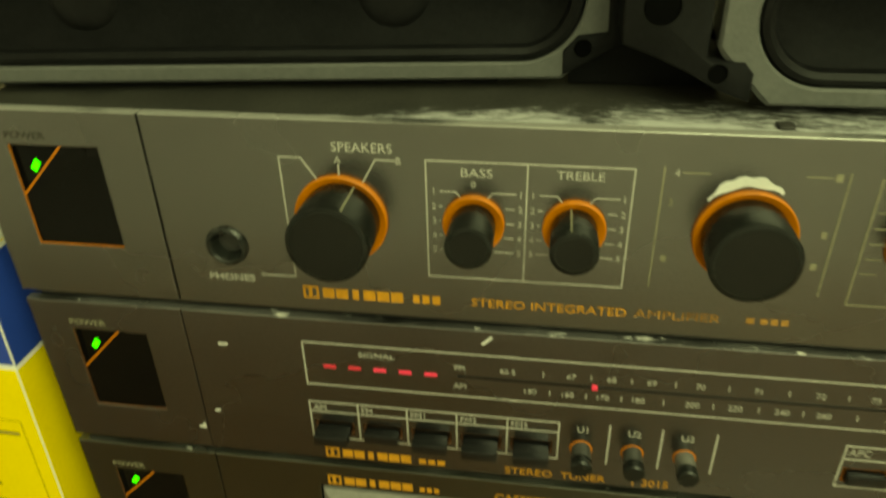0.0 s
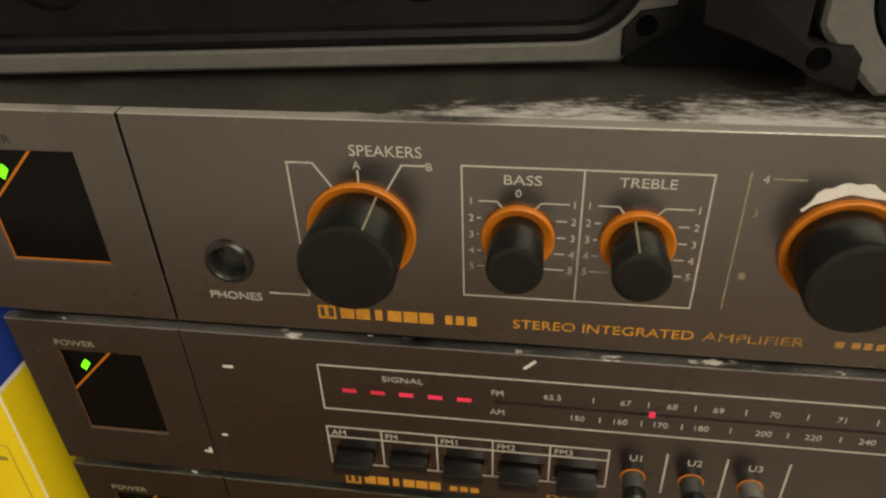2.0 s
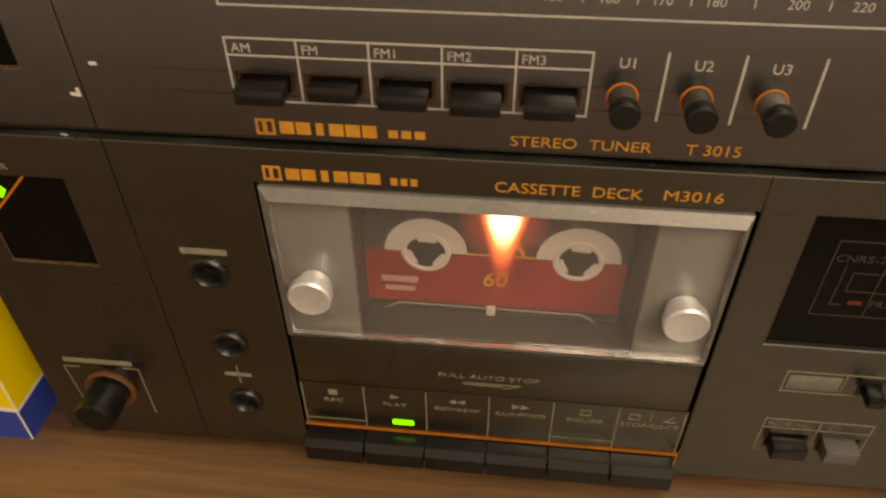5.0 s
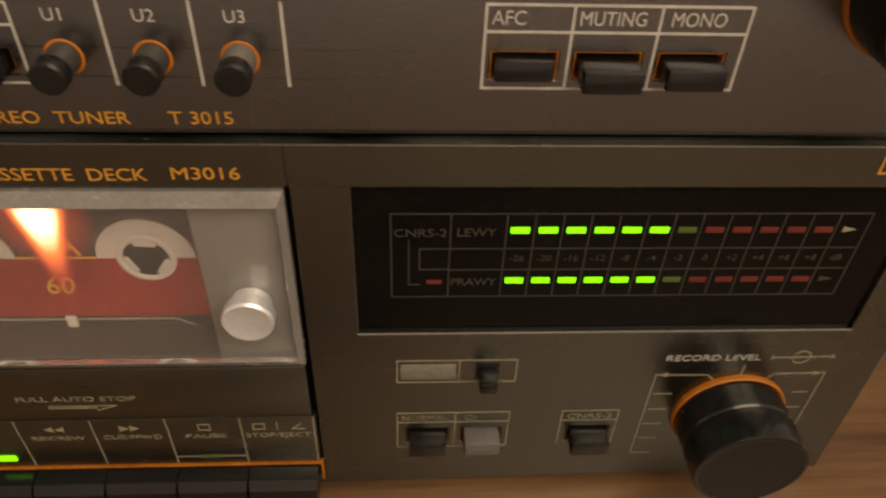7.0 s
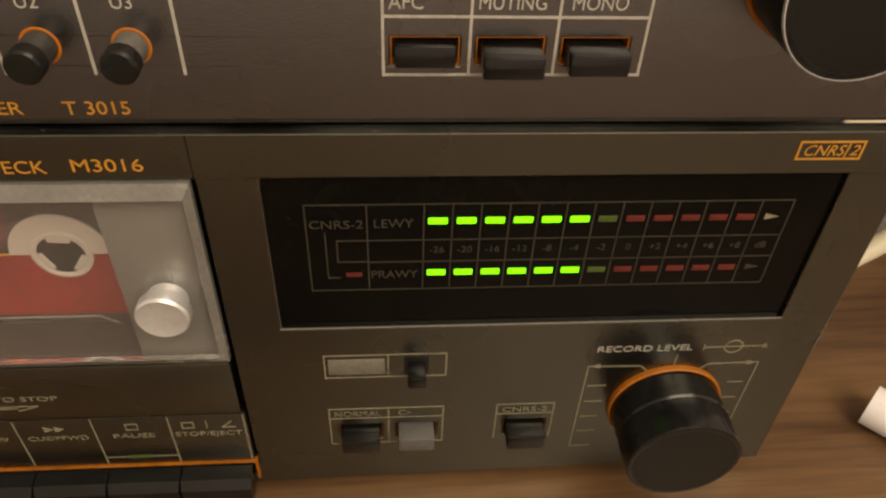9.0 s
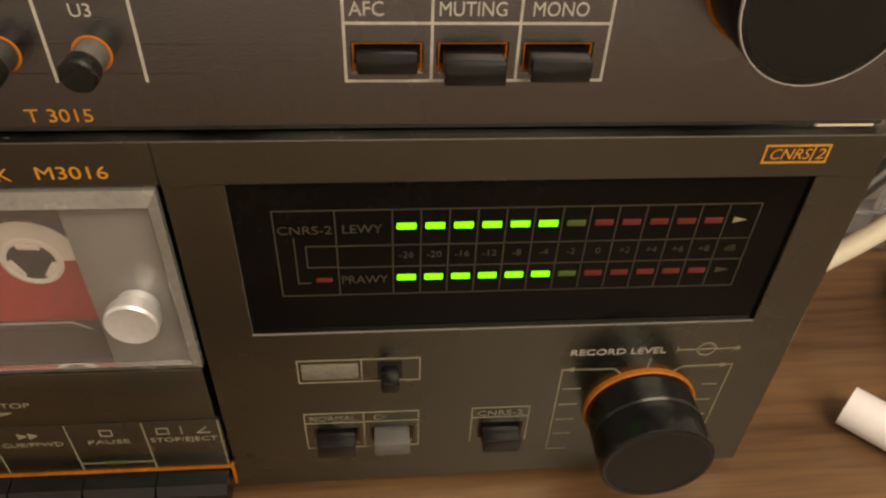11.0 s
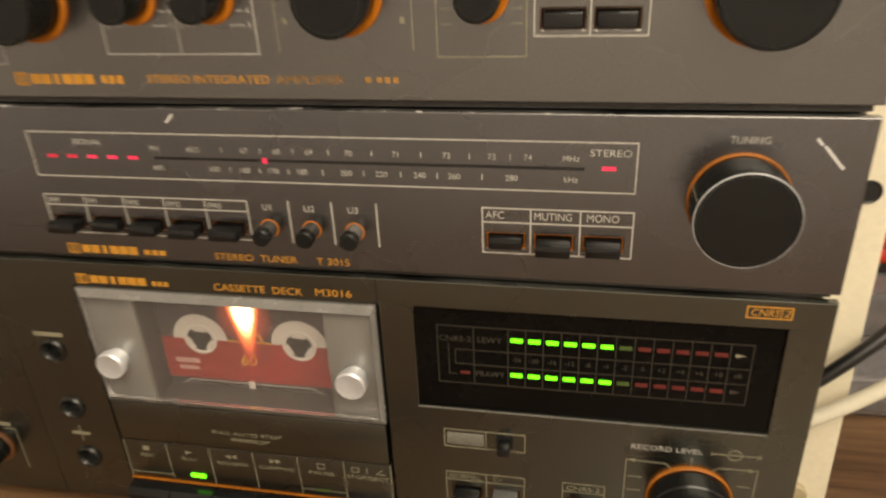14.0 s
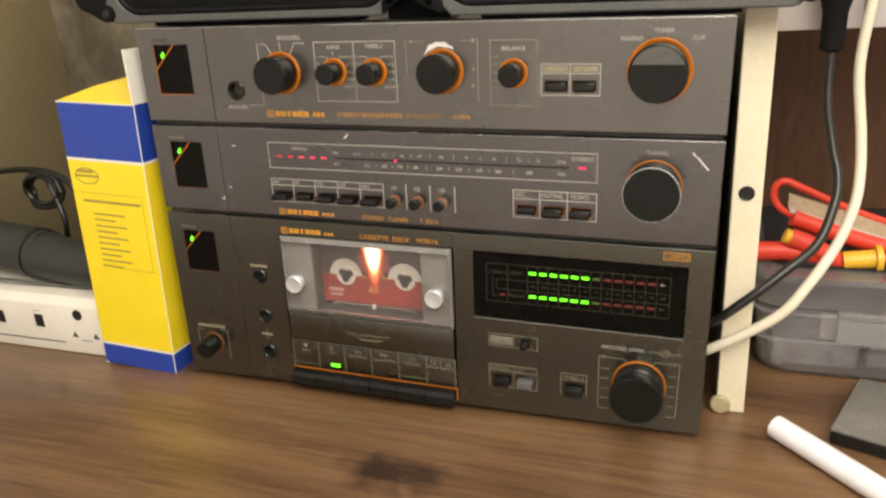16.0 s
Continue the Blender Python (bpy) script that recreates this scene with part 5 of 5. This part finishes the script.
tube(lead, [(-340, 110, 104), (-300, 104, 116), (-262, 100, 124), (-225, 98, 126), (-196, 96, 122), (-178, 94, 110), (-176, 92, 88)], 2.8, 10)
solo("black_lead", lead, BLACK, "black lead arching behind the tool", "cable")
lead = bmesh.new()
tube(lead, [(-216 + (24 - 0.3 * a) * math.cos(a * 0.7), 92 + 1.4 * (a % 6), 108 + (17 - 0.2 * a) * math.sin(a * 0.7)) for a in range(30)] + [(-196, 92, 86), (-198, 90, 50)], 2.3, 10, 3)
solo("coiled_lead", lead, BLACK, "black lead coiled in loops", "cable")
lead = bmesh.new()
tube(lead, [(-230, 24, 50), (-190, 22, 52), (-150, 26, 49), (-112, 27, 49), (-80, 40, 49.2)], 1.6, 8)
solo("grey_lead", lead, surface("dark_grey_lead", (0.09, 0.09, 0.085), 0.5, 0, 0.1, 200, 900, 0), "thin dark grey lead lying on the strip", "cable")

# ---- right of the partition: leads, tools, clear box, marker, black block
lead = bmesh.new()
tube(lead, [(409.7, 89, 227.9), (411.2, 88, 212.5), (411.7, 83, 184.8), (416.2, 76, 158.6), (419.6, 70, 144.4), (418.5, 62, 129.8), (410.2, 48, 109.8), (393.7, 36, 96.4), (376.6, 29, 82.2), (358, 27, 66), (350.5, 40, 58), (350.5, 70, 52)], 2.7, 12)
lead_ob = thing("black_power_lead", "black mains lead with moulded plug hanging beside the partition", "cable", (352, 60, 52))
part("lead", lead, BLACK, lead_ob)
bm = bmesh.new()
loft(bm, [[(411.2 + a * c, 88 + a * 0.8 * q, 212.5 + h) for c, q in [(math.cos(2 * math.pi * k / 20), math.sin(2 * math.pi * k / 20)) for k in range(20)]] for a, h in ((3.6, -1), (6.4, 1), (6.7, 21), (10.5, 36), (11.2, 52), (11.2, 74))], True, True)
part("plug", bm, SPK_BLACK, lead_ob, "black moulded plug")
lead = bmesh.new()
tube(lead, [(431, 94, 256.4), (429.7, 92, 238.9), (427.1, 90, 202.7), (431.3, 84, 164.6), (431.8, 75, 143.5), (429, 64, 127.9), (420.7, 50, 109.7), (406.1, 36, 88.7), (390.2, 29, 69.9), (356, 28, 46.5), (349.5, 42, 40), (349.5, 72, 34)], 3.0, 12)
solo("white_lead", lead, surface("ivory_lead_plastic", (0.66, 0.62, 0.50), 0.4, 0, 0.05, 60, 500, 0.004), "ivory white round lead curving behind the stack", "cable")

PALE = surface("white_slotted_plastic", (0.48, 0.45, 0.45), 0.5, 0, 0.05, 20, 500, 0.01)
hang = thing("hanging_panel", "white slotted plastic panel hanging under the shelf", "panel", (460, 105, 223))
for k in range(4):
    x0 = 379.5 + 50.0 * k
    slat = part("slat", box(bmesh.new(), x0, x0 + 48.6, 104, 108, 223, 470, 0.8), PALE, hang)
    part("round_hole", lathe(bmesh.new(), x0 + 14.0, 241, [(2.6, 103.9), (2.2, 103.6), (0, 103.6)], 20), BLACK, slat)

CLEAR = hazed(clear("cloudy_clear_plastic", (0.95, 0.95, 0.97), 0.07, 1.45), 0.12, (0.68, 0.68, 0.72))
tub = thing("organiser_box", "cloudy clear plastic organiser box on the desk", "storage box", (470, 150, 0))


def rounded(x0, x1, y0, y1, z, r, n=6):
    out = []
    for cx, cy, a0 in ((x1 - r, y1 - r, 0), (x0 + r, y1 - r, 90), (x0 + r, y0 + r, 180), (x1 - r, y0 + r, 270)):
        for k in range(n + 1):
            a = math.radians(a0 + 90 * k / n)
            out.append((cx + r * math.cos(a), cy + r * math.sin(a), z))
    return out


bm = bmesh.new()
loft(bm, [rounded(392, 640, 96, 250, 0.4, 16), rounded(388, 644, 92, 252, 6, 18), rounded(385, 646, 89, 253, 50, 18), rounded(387, 645, 91, 252, 50, 17), rounded(390, 643, 95, 251, 6.5, 16), rounded(394, 640, 98, 249, 2.5, 15)], True, True)
body = part("body", bm, CLEAR, tub)
bm = bmesh.new()
loft(bm, [rounded(383, 648, 87, 254, 52, 18), rounded(383, 648, 87, 254, 69, 18), rounded(386, 645, 90, 252, 71.4, 16)], True, True)
part("box_lid", bm, CLEAR, tub, "cloudy clear lid")
for z0, z1 in ((27.0, 29.5), (46.0, 48.5)):
    part("ridge", loft(bmesh.new(), [rounded(383.5, 648, 87, 254, z0, 18), rounded(381.5, 649, 85, 255, (z0 + z1) / 2, 18), rounded(383.5, 648, 87, 254, z1, 18)]), CLEAR, tub)
part("latch", box(bmesh.new(), 432, 520, 83.5, 87, 30, 52, 1.4), CLEAR, tub, "clear snap latch")
CONTENT = surface("mixed_grey_parts", (0.46, 0.46, 0.49), 0.45, 0.2, 0.22, 40, 160, 0.1, 200)
for x0, x1, y0, y1, z1 in ((398, 450, 104, 150, 20), (456, 520, 108, 170, 26), (400, 470, 160, 230, 30), (530, 620, 110, 230, 24)):
    part("tray_content", box(bmesh.new(), x0, x1, y0, y1, 3, z1, 2), CONTENT, tub)
part("paper_slip", box(bmesh.new(), 425, 520, 97, 101, 27, 44, 0.6), CARD, tub, "white slip of paper inside the box")
part("pink_packet", box(bmesh.new(), 462, 560, 104, 150, 44, 49, 0.8), surface("pink_plastic_packet", (0.62, 0.16, 0.17), 0.4, 0, 0.1, 80, 600, 0.02), tub, "pink packet inside the box")

RED_GRIP = surface("red_rubber_grip", (0.62, 0.045, 0.020), 0.42, 0, 0.1, 60, 600, 0.02, 900)
YELLOW_GRIP = surface("yellow_rubber_grip", (0.70, 0.40, 0.02), 0.42, 0, 0.1, 60, 600, 0.02, 900)
STEEL = surface("worn_tool_steel", (0.62, 0.61, 0.6), 0.35, 0.5, 0.1, 60, 600, 0.02)
BAG = surface("black_cloth", (0.012, 0.012, 0.013), 0.8, 0, 0.3, 30, 300, 0.1, 300)
cloth = bmesh.new()
loft(cloth, [rounded(394, 640, 110, 248, 71.5, 14), rounded(392, 642, 108, 250, 72.4, 14), rounded(400, 630, 116, 246, 73.6, 14)], True, True)
solo("black_pouch", cloth, BAG, "black cloth tool pouch lying on the clear box", "pouch")

saw = thing("folding_saw", "red-handled tool with a bright steel blade resting on the pouch", "saw", (430, 110, 79))
bm = bmesh.new()
tube(bm, [(500, 115, 92), (455, 111, 105), (430, 109, 115), (407, 107, 126), (396, 107, 130.5), (390.5, 107, 126), (391.5, 107, 117), (400, 107, 109), (430, 109, 97)], 2.3, 14, 6)
part("handle", bm, RED_GRIP, saw, "red looped handle")
bm = bmesh.new()
loft(bm, [[(399, 104.6, 113), (399, 108, 113), (399, 108, 122.5), (399, 104.6, 122.5)], [(500, 112.6, 80), (500, 116, 80), (500, 116, 90), (500, 112.6, 90)]], True, True)
part("blade", bm, surface("beige_tool_plastic", (0.42, 0.33, 0.23), 0.4, 0, 0.2, 60, 600, 0.02), saw, "beige blade guard")
bm = bmesh.new()
loft(bm, [[(400, 103.6, 110.8), (400, 106, 110.8), (400, 106, 113.2), (400, 103.6, 113.2)], [(500, 111.4, 78.4), (500, 114, 78.4), (500, 114, 81.0), (500, 111.4, 81.0)]], True, True)
part("blade_edge", bm, STEEL, saw, "bright steel blade edge")
bm = bmesh.new()
tube(bm, [(402, 105.5, 107), (440, 108, 93.5), (500, 112, 76)], 5.6, 14, 6)
part("grip", bm, RED_GRIP, saw)

pliers = thing("pliers", "pliers with red and yellow grips lying on the pouch", "pliers", (420, 97, 79))
bm = bmesh.new()
tube(bm, [(381, 97, 85.6), (396, 96, 87), (412, 96, 86), (424, 97, 83)], 6.4, 16, 6, 5.4)
part("grip", bm, RED_GRIP, pliers)
part("grip_end", tube(bmesh.new(), [(379.6, 97, 85.4), (382.2, 97, 85.7)], 6.9, 16, 3), YELLOW_GRIP, pliers, "yellow grip end")
bm = bmesh.new()
tube(bm, [(401, 94, 97), (412, 94, 93), (426, 95, 84.5), (436, 96, 79)], 6.2, 16, 6, 5.6)
part("grip", bm, RED_GRIP, pliers)
part("grip_end", tube(bmesh.new(), [(397.4, 94, 98.6), (401.6, 94, 96.9)], 4.8, 16, 3), YELLOW_GRIP, pliers, "yellow grip end")
part("jaw", box(bmesh.new(), 404, 424, 91, 97, 76.5, 82, 1.5), CASE, pliers, "dark steel jaws")

driver = thing("screwdriver", "insulated screwdriver with red shaft and yellow handle end", "screwdriver", (480, 98, 79))
part("handle", tube(bmesh.new(), [(432, 93, 83.6), (442, 93, 85), (450, 93.5, 86)], 5.8, 16, 5), YELLOW_GRIP, driver, "yellow handle")
part("flange", tube(bmesh.new(), [(449.4, 93.5, 86), (452.8, 93.7, 86.2)], 8.4, 20, 2), YELLOW_GRIP, driver)
part("shaft", tube(bmesh.new(), [(452.4, 93.7, 86.2), (520, 102, 84)], 2.9, 12, 3), RED_GRIP, driver, "red insulated shaft")

SET_BACK = Matrix.Translation((-0.0156, 0.0177, -0.0118)) @ Matrix.Scale(1.045, 4)
for ob in (saw, pliers, driver):
    ob.matrix_basis = SET_BACK @ ob.matrix_basis

marker = bmesh.new()
tube(marker, [(395.0, 15.0, 6.9), (501, -98, 6.9)], 6.8, 36, 1)
solo("marker", marker, surface("white_marker_plastic", (0.87, 0.87, 0.92), 0.3, 0, 0.03, 60, 500, 0.003), "smooth white round tube lying on the desk", "tube")

block = thing("black_case", "small black case with a grey translucent lid on the desk", "case", (490, 60, 0))
bm = bmesh.new()
base = [(423.2, 15.1), (519.2, -20.4), (544.3, 44.3), (448.3, 79.8)]
loft(bm, [[(x, y, 0.4) for x, y in base], [(x, y, 8.2) for x, y in base]], True, True)
bmesh.ops.recalc_face_normals(bm, faces=bm.faces)
bmesh.ops.bevel(bm, geom=list(bm.edges), offset=1.2, segments=2, profile=0.5, affect="EDGES")
part("body", bm, BLACK, block)
bm = bmesh.new()
loft(bm, [[(x, y, 8.3) for x, y in base], [(x, y, 10.4) for x, y in base]], True, True)
bmesh.ops.recalc_face_normals(bm, faces=bm.faces)
bmesh.ops.bevel(bm, geom=list(bm.edges), offset=0.6, segments=2, profile=0.5, affect="EDGES")
part("lid", bm, surface("grey_film_lid", (0.17, 0.165, 0.15), 0.25, 0, 0.15, 40, 500, 0.01), block, "grey glossy lid")
